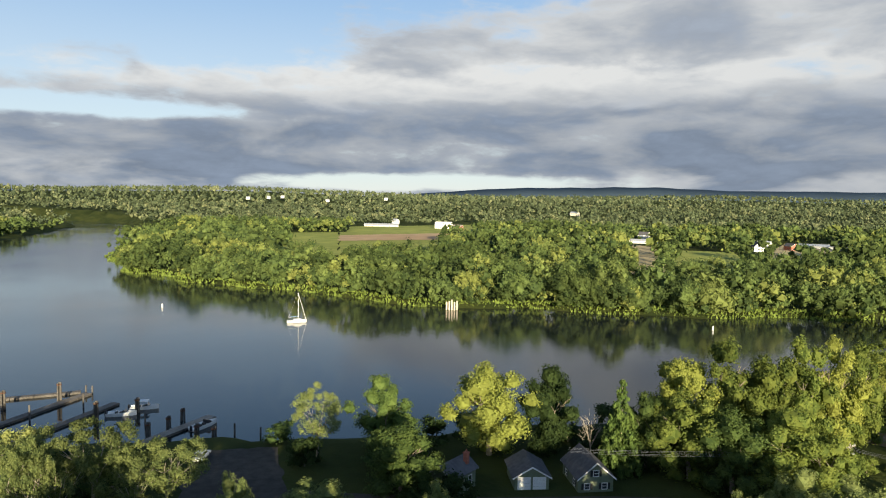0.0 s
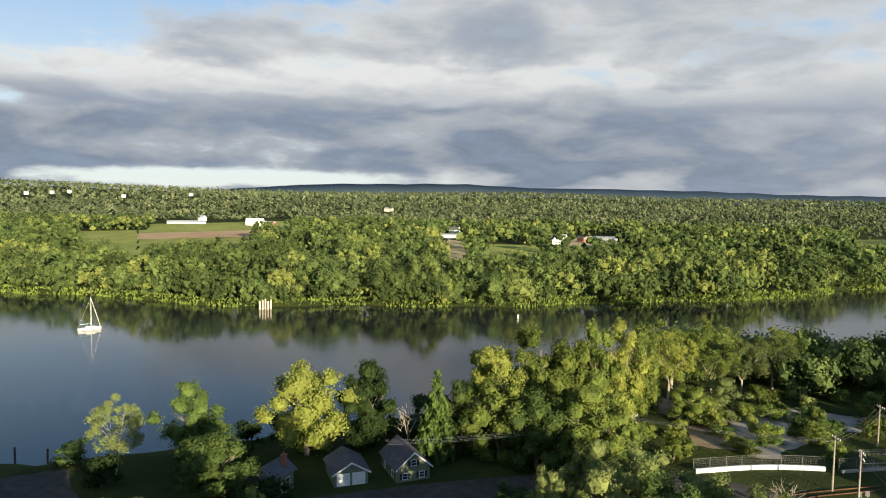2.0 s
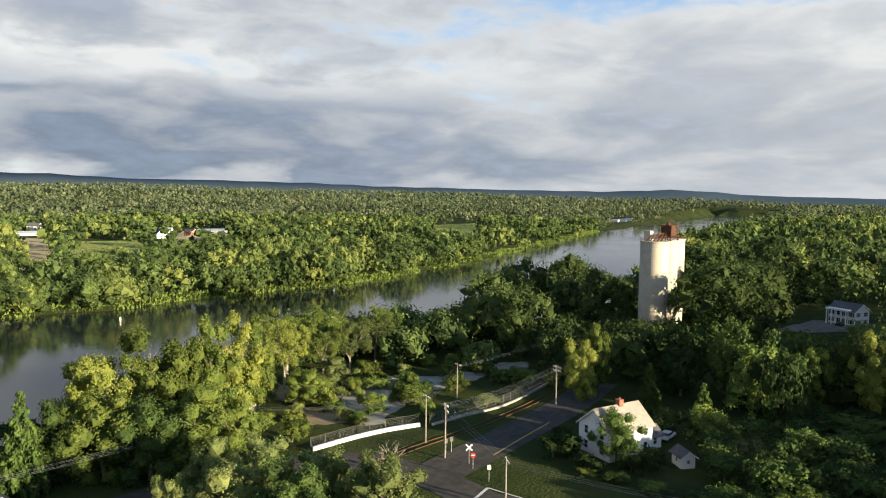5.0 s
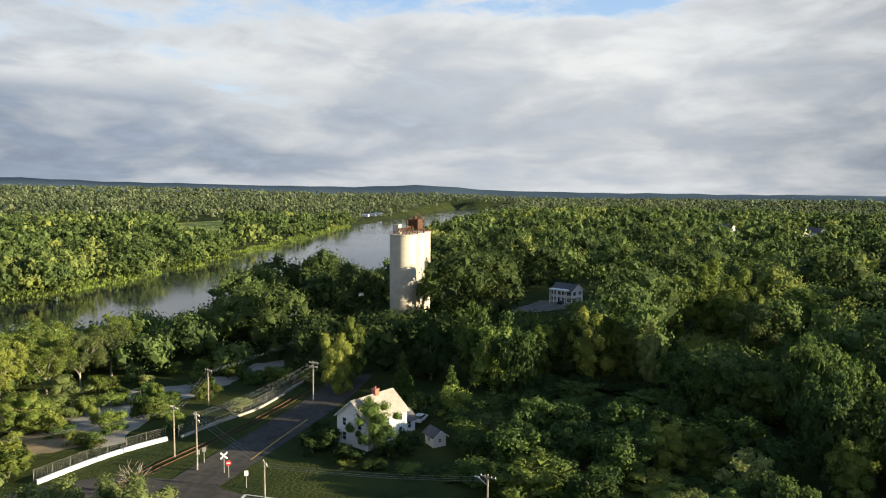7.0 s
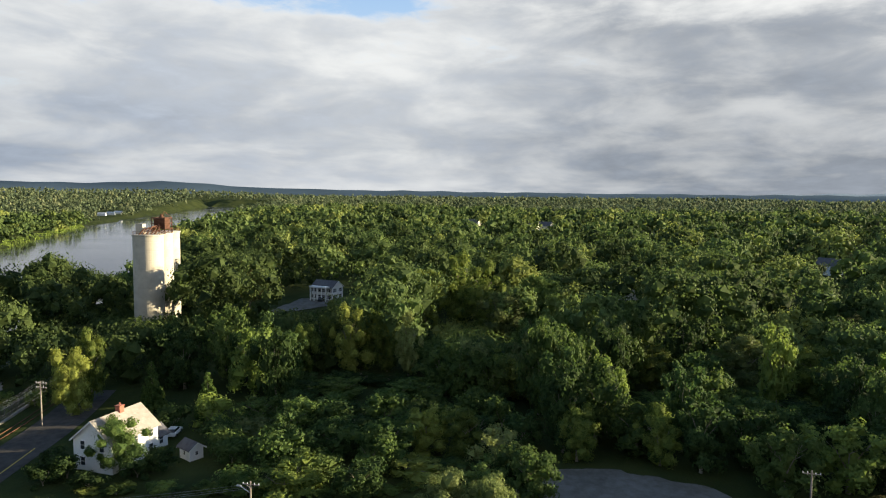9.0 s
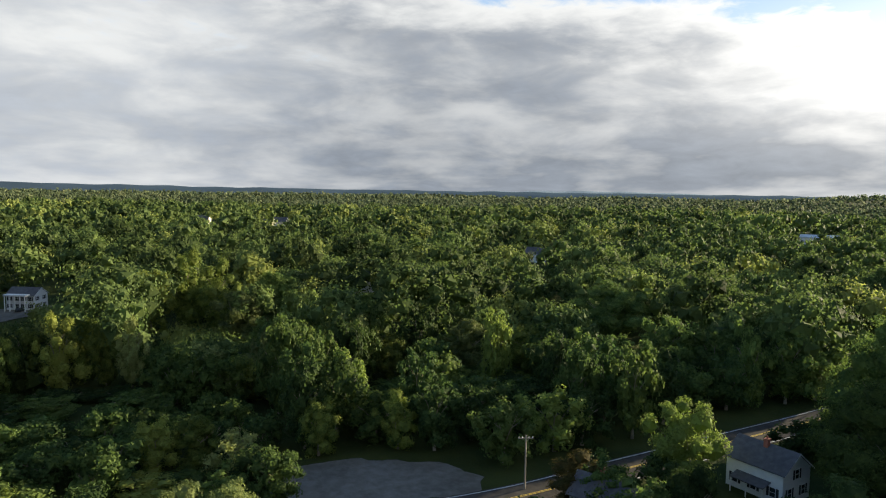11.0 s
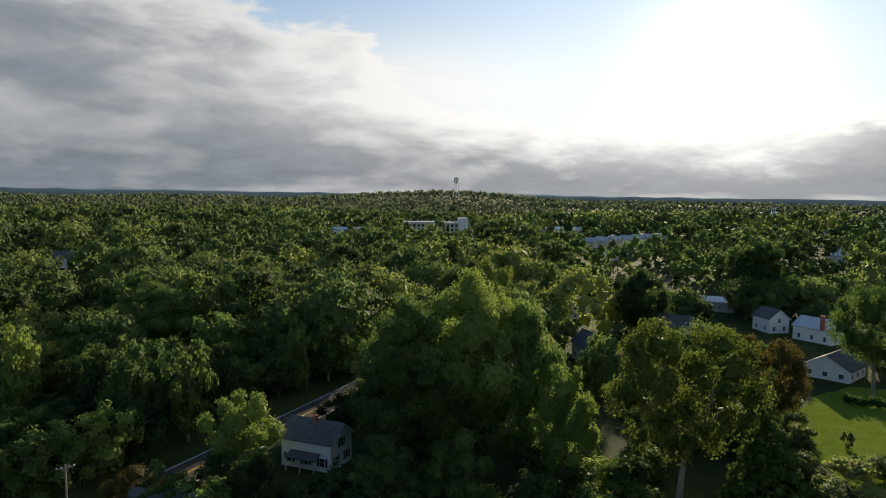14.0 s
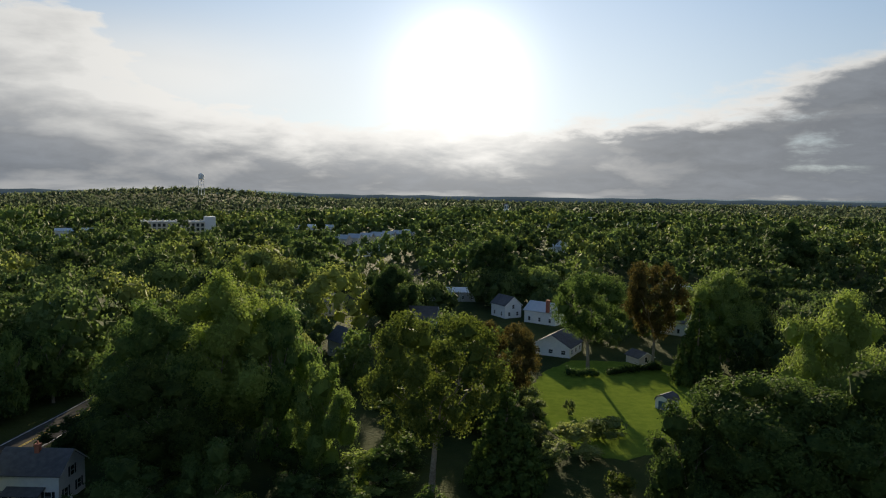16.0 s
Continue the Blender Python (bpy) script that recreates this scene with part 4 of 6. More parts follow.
def far_woods(name, d0, d1, gap, clumps, leaves, leaf_size, hh, rr, seed, label, a0=-212, a1=48, keep=1.0, shape=None, leaf=None):
    """Distant trees, too many to count, as one mesh."""
    rng = np.random.default_rng(seed)
    n = int(d1 / gap) + 2
    gx, gy = np.meshgrid(np.arange(-n, n + 1) * gap, np.arange(-n, n + 1) * gap)
    x = gx.ravel() + rng.uniform(-0.48, 0.48, gx.size) * gap
    y = gy.ravel() + rng.uniform(-0.48, 0.48, gx.size) * gap
    if d1 < 600:
        # a close row along the water's edge
        for p, q in zip(LOOP, np.roll(LOOP, -1, 0)):
            L = float(np.hypot(*(q - p)))
            t = np.arange(0, L, 6.0) / L
            nx, ny = -(q - p)[1] / L, (q - p)[0] / L
            for o in (-3.5, 0.0, 3.5):
                x = np.concatenate([x, p[0] + (q - p)[0] * t + nx * o + rng.uniform(-1.5, 1.5, len(t))])
                y = np.concatenate([y, p[1] + (q - p)[1] * t + ny * o + rng.uniform(-1.5, 1.5, len(t))])
    d, a = np.hypot(x, y), heading(x, y)
    lump = np.sin(x / 47 + 2 * np.sin(y / 61)) * np.sin(y / 39 + 1.7 * np.sin(x / 53 + 1))
    ok = (d > d0) & (d <= d1) & (a > a0) & (a < a1) & (rng.uniform(size=x.size) < keep)
    edge = shore_distance(x, y)
    ok &= (edge > 0.2) & ~farmed(x, y)
    thin = np.where((a < -158) & (d < 420), 0.6, np.where(a < -156, 0.86, np.where(a < -64, 0.88, 0.95)))
    thin = np.where((a > -66) & (d < 320) & (y < 260), 0.85, thin)
    ok &= rng.uniform(size=x.size) < thin
    x, y, lump, a, d, edge = x[ok], y[ok], lump[ok], a[ok], d[ok], edge[ok]
    if d0 < 400:
        ok = np.array([not open_ground(px, py, 1.0) for px, py in zip(x, y)])
        x, y, lump, a, d, edge = x[ok], y[ok], lump[ok], a[ok], d[ok], edge[ok]
    k = len(x)
    z = ground_z(x, y)
    tall = rng.uniform(size=k) < 0.34
    size = np.where(tall, rng.uniform(0.72, 1.0, k), rng.uniform(0.0, 0.5, k)) * 0.8 + 0.2 * (lump * 0.5 + 0.5)
    H = hh[0] + (hh[1] - hh[0]) * size
    low_bank = (a > -51) & (d < 330) & (y < 250)
    H = np.where(low_bank, H * 0.62, H)
    H = np.where((a > -75) & (a < -54) & (d < 300) & (y < 200), np.maximum(H * 1.1, 14), H)
    H = np.where((a < -158) & (d < 330), H * 0.7, H)
    H = np.where((a < -66) & (a > -112) & (d < 330), H + 5.0, H)
    H = np.minimum(H, head_room(x, y))
    H = np.where(edge < 4.5, H * 0.72, H)
    R = rr[0] + (rr[1] - rr[0]) * np.clip(size + rng.normal(size=k) * 0.15, 0, 1.2)
    # clumps over the upper dome of each crown, with a lower skirt
    i = np.arange(clumps)[None]
    ph = rng.uniform(0, 6.3, (k, 1)) + i * 2.4 + rng.uniform(-0.4, 0.4, (k, clumps))
    up = np.clip(1 - 1.25 * i / clumps + rng.uniform(-0.12, 0.12, (k, clumps)) * (i > 0), -0.3, 1)
    off = np.sqrt(np.maximum(0, 1 - up ** 2)) * rng.uniform(0.6, 0.86, (k, clumps))
    cx = x[:, None] + np.cos(ph) * off * R[:, None]
    cy = y[:, None] + np.sin(ph) * off * R[:, None]
    cr = R[:, None] * rng.uniform(0.20, 0.38, (k, clumps)) * (1.0 if clumps > 9 else 1.35)
    V = np.minimum(R * 0.95, H * 0.5)[:, None]
    dome = H[:, None] - V + up * (V - cr * 0.85) * rng.uniform(0.85, 1.08, (k, clumps))
    skirt = H[:, None] * rng.uniform(0.12, 0.42, (k, clumps))
    cz = z[:, None] + np.where(i % 4 == 3, skirt, dome)
    c = np.stack([cx, cy, cz], -1).reshape(-1, 3)
    tri, owner = leaves_round(rng, c, cr.ravel(), k * leaves, leaf_size, up=0.3, shape=shape, loose=0.5, fill=0.66, own=True,
                              hub=np.repeat(np.stack([x, y, z + H * 0.55], 1), clumps, axis=0))
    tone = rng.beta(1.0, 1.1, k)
    # shade over the near bank below the silo is put into these crowns' tone
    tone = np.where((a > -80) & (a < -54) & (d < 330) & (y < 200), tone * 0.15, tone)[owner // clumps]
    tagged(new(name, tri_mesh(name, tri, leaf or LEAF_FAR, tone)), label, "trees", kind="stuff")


for i, (a, b, c, d, tone) in enumerate(FIELDS):
    draped("field", [(a[0] * (0.8 if i < 7 else 1.0), a[1] * (0.8 if i < 7 else 1.0)), (b[0] * (0.8 if i < 7 else 1.0), b[1] * (0.8 if i < 7 else 1.0)), c, d], 0.9 - 0.07 * i if i < 7 else 1.2,
           (FIELD_GREEN, FIELD_TAN, FIELD_SOIL)[tone], ("green farm field", "tan harvested farm field", "bare brown farm field")[tone] + " among the trees", "field")


# far ridges, with the blue of distance haze mixed into their base colour
def ridge(name, dist, a0, a1, base, humps, tone, label):
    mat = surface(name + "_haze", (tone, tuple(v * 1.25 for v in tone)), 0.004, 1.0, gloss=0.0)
    verts, faces = [], []
    for i in range(161):
        a = a0 + (a1 - a0) * i / 160
        el = base * (0.25 + 0.75 / (1 + math.exp(-(a + 82) / 8))) + sum(h * math.exp(-((a - c) / w) ** 2) for c, w, h in humps) + 0.035 * math.sin(a * 1.7) + 0.02 * math.sin(a * 4.3 + 1)
        ar = radians(a)
        for k, (dd, f) in enumerate(((0.9, -0.02), (0.96, 0.55), (1.0, 1.0), (1.03, 0.3))):
            top = EYE + dist * math.tan(radians(el))
            z = -10 + (top + 10) * max(f, 0)
            verts.append((-math.sin(ar) * dist * dd, math.cos(ar) * dist * dd, z))
        if i:
            for k in range(3):
                q = 4 * i + k
                faces.append((q - 4, q, q + 1, q - 3))
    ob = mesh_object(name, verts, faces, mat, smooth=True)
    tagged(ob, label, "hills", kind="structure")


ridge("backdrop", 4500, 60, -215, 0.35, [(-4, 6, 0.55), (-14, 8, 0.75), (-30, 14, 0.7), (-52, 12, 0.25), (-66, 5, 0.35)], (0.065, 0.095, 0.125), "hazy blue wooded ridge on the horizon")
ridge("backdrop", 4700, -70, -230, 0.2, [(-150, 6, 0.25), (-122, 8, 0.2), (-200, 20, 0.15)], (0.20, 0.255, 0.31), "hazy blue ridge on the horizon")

# ------------------------------------------------------------------ buildings
def window(parent, x, y, z, w, h, face, shutters=False, panes=True):
    """A window on a wall: face 'x+', 'x-', 'y+' or 'y-' says which way it looks."""
    root = None
    ax, sg = face[0], 1 if face[1] == "+" else -1

    def slab(bm, u0, u1, z0, z1, d0, d1):
        d0, d1 = sorted((sg * d0, sg * d1))
        if ax == "y":
            box(bm, (x + u0, y + d0, z + z0), (x + u1, y + d1, z + z1))
        else:
            box(bm, (x + d0, y + u0, z + z0), (x + d1, y + u1, z + z1))

    fr = bmesh.new()
    t = 0.10
    slab(fr, -w / 2 - t, -w / 2, -t, h + t, 0, 0.07)
    slab(fr, w / 2, w / 2 + t, -t, h + t, 0, 0.07)
    slab(fr, -w / 2, w / 2, h, h + t, 0, 0.07)
    slab(fr, -w / 2, w / 2, -t, 0, 0, 0.10)
    slab(fr, -w / 2, w / 2, h / 2 - 0.03, h / 2 + 0.03, 0, 0.06)
    root = part("window", fr, WHITE, parent, "white window frame")
    gl = bmesh.new()
    slab(gl, -w / 2, w / 2, 0, h, 0.0, 0.03)
    part("pane", gl, GLASS, root)
    if shutters:
        for s in (-1, 1):
            sh = bmesh.new()
            c = s * (w / 2 + t + 0.24)
            slab(sh, c - 0.2, c + 0.2, -0.05, h + 0.05, 0, 0.05)
            part("shutter", sh, BLACK, root, "black shutter")
    return root


def gable_house(x, y, turn, w, l, eave, ridge, wall, roof, label, rows=(0.9, 3.6), cols=2, side_cols=3, chimney=None, shutters=False,
                doors=0, z=None, name="house", win=(0.9, 1.4), detail=True, porch=False, category="house"):
    """Ridge along local y; the gables look along local y."""
    h = thing(name, x, y, z, turn, label, category, "")
    HOUSES_AT.append((x, y, max(w, l)))
    bm = bmesh.new()
    prism(bm, [(-w / 2, -1.5), (w / 2, -1.5), (w / 2, eave), (0, ridge), (-w / 2, eave)], -l / 2, l / 2)
    part("wall", bm, wall, h)
    slope = math.atan2(ridge - eave, w / 2)
    over, th = 0.45, 0.16
    for s in (-1, 1):
        bm = bmesh.new()
        ex, ez = s * (w / 2 + over * math.cos(slope)), eave - over * math.sin(slope)
        nx, nz = s * math.sin(slope) * th, math.cos(slope) * th
        prism(bm, [(0, ridge + 0.01), (ex, ez + 0.01), (ex + nx, ez + nz), (0, ridge + th / math.cos(slope))], -l / 2 - over, l / 2 + over)
        part("roof", bm, roof, h)
    for s in (-1, 1):
        ex, ez = s * (w / 2 + over * math.cos(slope)), eave - over * math.sin(slope)
        for yy in (-l / 2 - over - 0.03, l / 2 + over):
            bm = bmesh.new()
            prism(bm, [(0, ridge - 0.12), (ex, ez - 0.12), (ex, ez + 0.12), (0, ridge + 0.16)], yy, yy + 0.03)
            part("bargeboard", bm, WHITE, h)
    if detail:
        for r in rows:
            if r + win[1] > ridge - 0.4:
                continue
            span = w if r + win[1] < eave else w * 0.45
            for k in range(cols if span == w else max(1, cols - 1)):
                u = (k + 0.5) / (cols if span == w else max(1, cols - 1)) * span - span / 2
                if doors and r < 1.5:
                    continue
                for f, yy in (("y-", -l / 2), ("y+", l / 2)):
                    window(h, u, yy, r, win[0], win[1], f, shutters)
            if r + win[1] < eave:
                for k in range(side_cols):
                    v = (k + 0.5) / side_cols * l - l / 2
                    for f, xx in (("x-", -w / 2), ("x+", w / 2)):
                        window(h, xx, v, r, win[0], win[1], f, shutters)
        for k in range(doors):
            bm = bmesh.new()
            u = (k + 0.5) / doors * (w - 0.6) - (w - 0.6) / 2
            dw = min(2.5, (w - 0.9) / doors - 0.2)
            for q in range(4):
                box(bm, (u - dw / 2, -l / 2 - 0.06, 0.05 + q * 0.52), (u + dw / 2, -l / 2, 0.54 + q * 0.52), 0.015)
            part("garage_door", bm, WHITE, h, "white panelled garage door")
    if chimney:
        cx, cy, cw, ct = chimney
        bm = bmesh.new()
        box(bm, (cx - cw / 2, cy - cw / 2, eave), (cx + cw / 2, cy + cw / 2, ct))
        box(bm, (cx - cw / 2 - 0.08, cy - cw / 2 - 0.08, ct), (cx + cw / 2 + 0.08, cy + cw / 2 + 0.08, ct + 0.18), 0.02)
        rod(bm, (cx, cy, ct + 0.1), (cx, cy, ct + 0.6), 0.14, 0.12, 8)
        part("chimney", bm, BRICK, h, "red brick chimney")
    if porch:
        bm = bmesh.new()
        prism(bm, [(w / 2 - 0.05, 2.9), (w / 2 + 2.0, 2.3), (w / 2 + 2.0, 2.42), (w / 2 - 0.05, 3.05)], -l * 0.3, l * 0.3)
        part("porch_roof", bm, SHINGLE, h, "dark porch roof")
        for yy in (-l * 0.28, 0, l * 0.28):
            bm = bmesh.new()
            box(bm, (w / 2 + 1.8, yy - 0.07, -0.5), (w / 2 + 1.94, yy + 0.07, 2.35))
            part("post", bm, WHITE, h)
    return h


def facing(spec, rel=0.0):
    """x, y and heading to a turn for a house whose -y gable looks at the drone."""
    return spec[0], spec[1], spec[2] + rel


# the river houses
gable_house(*facing((14.5, 110.4, -7.5), 12), 5.6, 7.0, 2.2, 3.8, GREEN_WALL, SHINGLE, "green wooden garage with two white doors", rows=(), doors=2, name="garage", category="garage")
gable_house(*facing((24.4, 110.4, -12.4), 20), 5.8, 8.0, 2.4, 4.8, GREEN_WALL, SHINGLE, "green cottage with white windows and black shutters", rows=(0.5, 2.6), cols=2, side_cols=2, shutters=True, win=(0.8, 0.9))
gable_house(*facing((2.1, 106.8, -1.1), -35), 4.4, 6.5, 3.2, 4.8, GREEN_WALL, SHINGLE, "dark green timber house half hidden by trees", cols=2, side_cols=2, chimney=(1.2, 2.0, 0.7, 5.6))
# the white house by the crossing
gable_house(111.6, 59.7, -106.7, 8.0, 10.4, 5.2, 8.4, WHITE, SHINGLE_TAN, "white clapboard house with a red brick chimney", cols=2, side_cols=3, chimney=(0.0, 0.8, 1.0, 9.3))
gable_house(118.2, 56.6, -106.7, 3.6, 3.4, 2.4, 3.8, WHITE, SHINGLE, "white clapboard annex of the house", rows=(0.9,), cols=2, side_cols=1, category="annex", name="annex")
gable_house(*facing((113.7, 47.7, -67.2), 30), 2.6, 3.2, 2.1, 3.0, WHITE, SHINGLE, "small white garden shed", rows=(0.9,), cols=1, side_cols=1, win=(0.5, 0.6), name="shed", category="shed")
# the white house on the main road and the roof below it
gable_house(81.2, -83.7, 102.0, 7.0, 9.6, 4.9, 7.4, WHITE, SHINGLE, "white two-storey house with black shutters", cols=2, side_cols=3, shutters=True, chimney=(0.5, 0.0, 0.7, 8.2), porch=True)
gable_house(*facing((81.7, -55.0, -123.9), 65), 6.5, 9.0, 3.0, 5.2, GREY_WALL, SHINGLE, "low house with a blue-grey shingle roof", cols=2, side_cols=2, rows=(0.9,), chimney=(0.3, 1.0, 0.6, 6.0))
# the village behind the lawn
gable_house(*facing((70.8, -182.0, -158.8), 28), 7.0, 9.0, 5.0, 8.2, CREAM, SHINGLE, "cream gabled house with a brown roof", cols=2, side_cols=2)
gable_house(*facing((101.9, -245.4, -157.4), 20), 7.0, 9.0, 5.2, 8.6, CREAM, SHINGLE_TAN, "cream gabled house behind the trees", cols=2, side_cols=2)
gable_house(*facing((60.3, -223.9, -164.9), 80), 8.0, 12.0, 5.4, 8.6, WHITE, SHINGLE, "white house with a dark roof and black shutters", cols=2, side_cols=4, shutters=True)
gable_house(*facing((69.2, -294.4, -166.8), 88), 11.0, 30.0, 4.0, 5.4, GREY_WALL, TIN, "long low building with a pale metal roof", rows=(1.0,), cols=2, side_cols=8, name="workshop", category="building")
gable_house(*facing((19.9, -254.5, -175.5), 60), 9.5, 13.0, 4.6, 7.4, WHITE, TIN, "white house with a pale roof and tall brick chimney", cols=2, side_cols=3, chimney=(-4.9, -3.5, 1.1, 9.0))
gable_house(*facing((12.5, -205.6, -176.5), -18), 11.5, 12.0, 3.0, 6.2, WHITE, SHINGLE, "low white house with a wide gable and dark windows", rows=(0.9,), cols=3, side_cols=3, win=(1.2, 1.1))
gable_house(*facing((-11.0, -198.8, -183.2), 40), 5.0, 5.5, 2.2, 3.5, CREAM, SHINGLE, "small cream shed behind the hedge", rows=(0.8,), cols=1, side_cols=1, name="shed", category="shed")
gable_house(*facing((-34.6, -313.5, -186.3), 30), 8.0, 10.0, 5.2, 8.4, WHITE, TIN, "white house among tall trees", cols=2, side_cols=2)
gable_house(*facing((-25.3, -247.6, -185.8), 70), 8.0, 10.0, 4.6, 7.4, WHITE, SHINGLE, "white house with a dark roof among trees", cols=2, side_cols=2)
gable_house(*facing((32.6, -517.7, -176.4), 50), 9.0, 12.0, 5.0, 8.0, WHITE, TIN, "white house with a pale roof among trees", cols=2, side_cols=3)
gable_house(*facing((191.9, -208.3, -137.3), 80), 8.0, 13.0, 3.0, 5.4, GREY_WALL, TIN, "low house with a grey roof in the wood", rows=(0.9,), cols=2, side_cols=3)
gable_house(*facing((289.1, -67.1, -103.1), 30), 7.0, 9.0, 5.0, 7.6, GREY_WALL, SHINGLE, "grey house almost hidden in the wood", cols=2, side_cols=2)
gable_house(*facing((377.8, -195.2, -117.3), 60), 8.0, 11.0, 5.4, 8.8, WHITE, SHINGLE, "white house standing in the wood", cols=2, side_cols=3)
for spec in ((758.0, -3.0, -90.2), (725.7, -55.2, -94.3), (704.8, -76.6, -96.2), (671.2, -60.0, -95.1), (740.5, -48.5, -93.7)):
    gable_house(*facing(spec, 70), 10.0, 15.0, 6.0, 10.0, CREAM, SHINGLE, "house with a dark roof on the wooded hill", cols=2, side_cols=3)


def columned_house():
    x, y, a = 289.2, 60.7, -78.1
    h = gable_house(x, y, a + 55, 8.0, 10.5, 5.6, 8.0, WHITE, SHINGLE, "white house with a tall columned porch", cols=2, side_cols=4, shutters=True)
    bm = bmesh.new()
    box(bm, (-7.2, -4.2, 5.6), (-4.4, 4.2, 6.2), 0.05)
    part("porch_roof", bm, WHITE, h)
    for k in range(5):
        bm = bmesh.new()
        rod(bm, (-6.9, -3.8 + 1.9 * k, -1.0), (-6.9, -3.8 + 1.9 * k, 5.7), 0.24, 0.20, 12)
        part("column", bm, WHITE, h)


columned_house()


def silo():
    """Three joined concrete bins with rusted gear on the deck."""
    h = thing("silo", 209.0, 100.0, -1.0, 0, "tall concrete silo with rusted machinery on top", "silo")
    spots = [(0.0, 0.0), (9.7, 1.3), (18.8, 2.9)]
    top = 33.2
    for cx, cy in spots:
        bm = bmesh.new()
        prof = [(4.5, -2.0)]
        for k in range(11):
            zz = 2.4 + 2.9 * k
            prof += [(4.5, zz), (4.46, zz + 0.04), (4.46, zz + 0.1), (4.5, zz + 0.14)]
        prof.append((4.5, top))
        lathe(bm, cx, cy, prof, 48)
        part("bin", bm, CONCRETE, h)
        bm = bmesh.new()
        rod(bm, (cx, cy, top), (cx, cy, top + 0.35), 4.75, 4.75, 48)
        part("deck", bm, CONCRETE, h)
    for cx, cy in spots:
        bm = bmesh.new()
        for k in range(20):
            a, b = 2 * math.pi * k / 20, 2 * math.pi * (k + 1) / 20
            p, q = Vector((cx + 4.5 * math.cos(a), cy + 4.5 * math.sin(a), top + 0.3)), Vector((cx + 4.5 * math.cos(b), cy + 4.5 * math.sin(b), top + 0.3))
            rod(bm, p, p + Vector((0, 0, 1.1)), 0.05, 0.05, 5)
            rod(bm, p + Vector((0, 0, 1.1)), q + Vector((0, 0, 1.1)), 0.04, 0.04, 5)
            rod(bm, p + Vector((0, 0, 0.6)), q + Vector((0, 0, 0.6)), 0.03, 0.03, 5)
        part("railing", bm, RUST, h, "rusted steel railing")
    # head house frame
    bm = bmesh.new()
    t0 = top + 0.35
    for x in (4.0, 9.0):
        for y in (-3.6, 0.6):
            rod(bm, (x, y, t0), (x, y, t0 + 5.0), 0.16, 0.16, 6)
    for z in (1.6, 3.3, 5.0):
        for a, b in (((4, -3.6), (9, -3.6)), ((9, -3.6), (9, 0.6)), ((9, 0.6), (4, 0.6)), ((4, 0.6), (4, -3.6))):
            rod(bm, (*a, t0 + z), (*b, t0 + z), 0.13, 0.13, 6)
    for z in (0, 1.6, 3.3):
        rod(bm, (4, -3.6, t0 + z), (4, 0.6, t0 + z + 1.7), 0.08, 0.08, 5)
        rod(bm, (4, -3.6, t0 + z), (9, -3.6, t0 + z + 1.7), 0.08, 0.08, 5)
    part("headframe", bm, RUST, h, "rusted steel frame")
    bm = bmesh.new()
    box(bm, (4.6, -3.2, t0 + 1.7), (8.6, 0.3, t0 + 4.8), 0.08)
    part("hopper", bm, RUST, h, "rusted sheet-metal hopper")
    bm = bmesh.new()
    rod(bm, (6.3, -1.5, t0 + 4.8), (6.3, -1.5, t0 + 6.2), 0.9, 0.25, 10)
    rod(bm, (4.0, -3.6, t0 + 5.0), (5.4, -2.4, t0 + 6.8), 0.09, 0.09, 5)
    rod(bm, (9.0, -3.6, t0 + 5.0), (6.8, -2.4, t0 + 6.8), 0.09, 0.09, 5)
    rod(bm, (5.4, -2.4, t0 + 6.8), (6.8, -2.4, t0 + 6.8), 0.09, 0.09, 5)
    part("hoist", bm, RUST, h)
    bm = bmesh.new()
    box(bm, (0.2, 1.8, t0), (2.6, 4.0, t0 + 3.2), 0.05)
    part("cabin", bm, CONCRETE, h, "pale concrete stair cabin")
    for k in range(5):
        bm = bmesh.new()
        rod(bm, (-2.6 + k * 0.9, 1.6 - k * 0.8, t0), (-1.6 + k * 1.0, 0.6 - k * 0.8, t0 + 1.6 + 0.35 * (k % 3)), 0.22, 0.22, 8)
        rod(bm, (-1.6 + k * 1.0, 0.6 - k * 0.8, t0 + 1.6 + 0.35 * (k % 3)), (4.2, -1.4, t0 + 2.0 + 0.3 * k), 0.18, 0.18, 8)
        part("pipe", bm, RUST, h)


silo()


def water_tower():
    a, d = radians(-147.35), 1900.0
    x, y = -math.sin(a) * d, math.cos(a) * d
    h = thing("water_tower", x, y, 47.0, 0, "white water tower on slender legs on a wooded hill", "water tower")
    bm = bmesh.new()
    rod(bm, (0, 0, 36), (0, 0, 47), 7, 7, 24)
    rod(bm, (0, 0, 47), (0, 0, 51), 7, 1.0, 24)
    rod(bm, (0, 0, 33), (0, 0, 36), 2.5, 7, 24)
    part("tank", bm, WHITE, h)
    for k in range(6):
        q = 2 * math.pi * k / 6
        bm = bmesh.new()
        rod(bm, (8.6 * math.cos(q), 8.6 * math.sin(q), -6), (6.4 * math.cos(q), 6.4 * math.sin(q), 37), 0.7, 0.55, 8)
        part("leg", bm, WHITE, h)
    bm = bmesh.new()
    for z in (8, 22):
        rr = 8.6 - 2.2 * z / 37
        for k in range(6):
            q, w = 2 * math.pi * k / 6, 2 * math.pi * (k + 1) / 6
            rod(bm, (rr * math.cos(q), rr * math.sin(q), z), (rr * math.cos(w), rr * math.sin(w), z), 0.25, 0.25, 6)
    rod(bm, (0, 0, -6), (0, 0, 34), 1.0, 1.0, 10)
    part("brace", bm, WHITE, h)


water_tower()


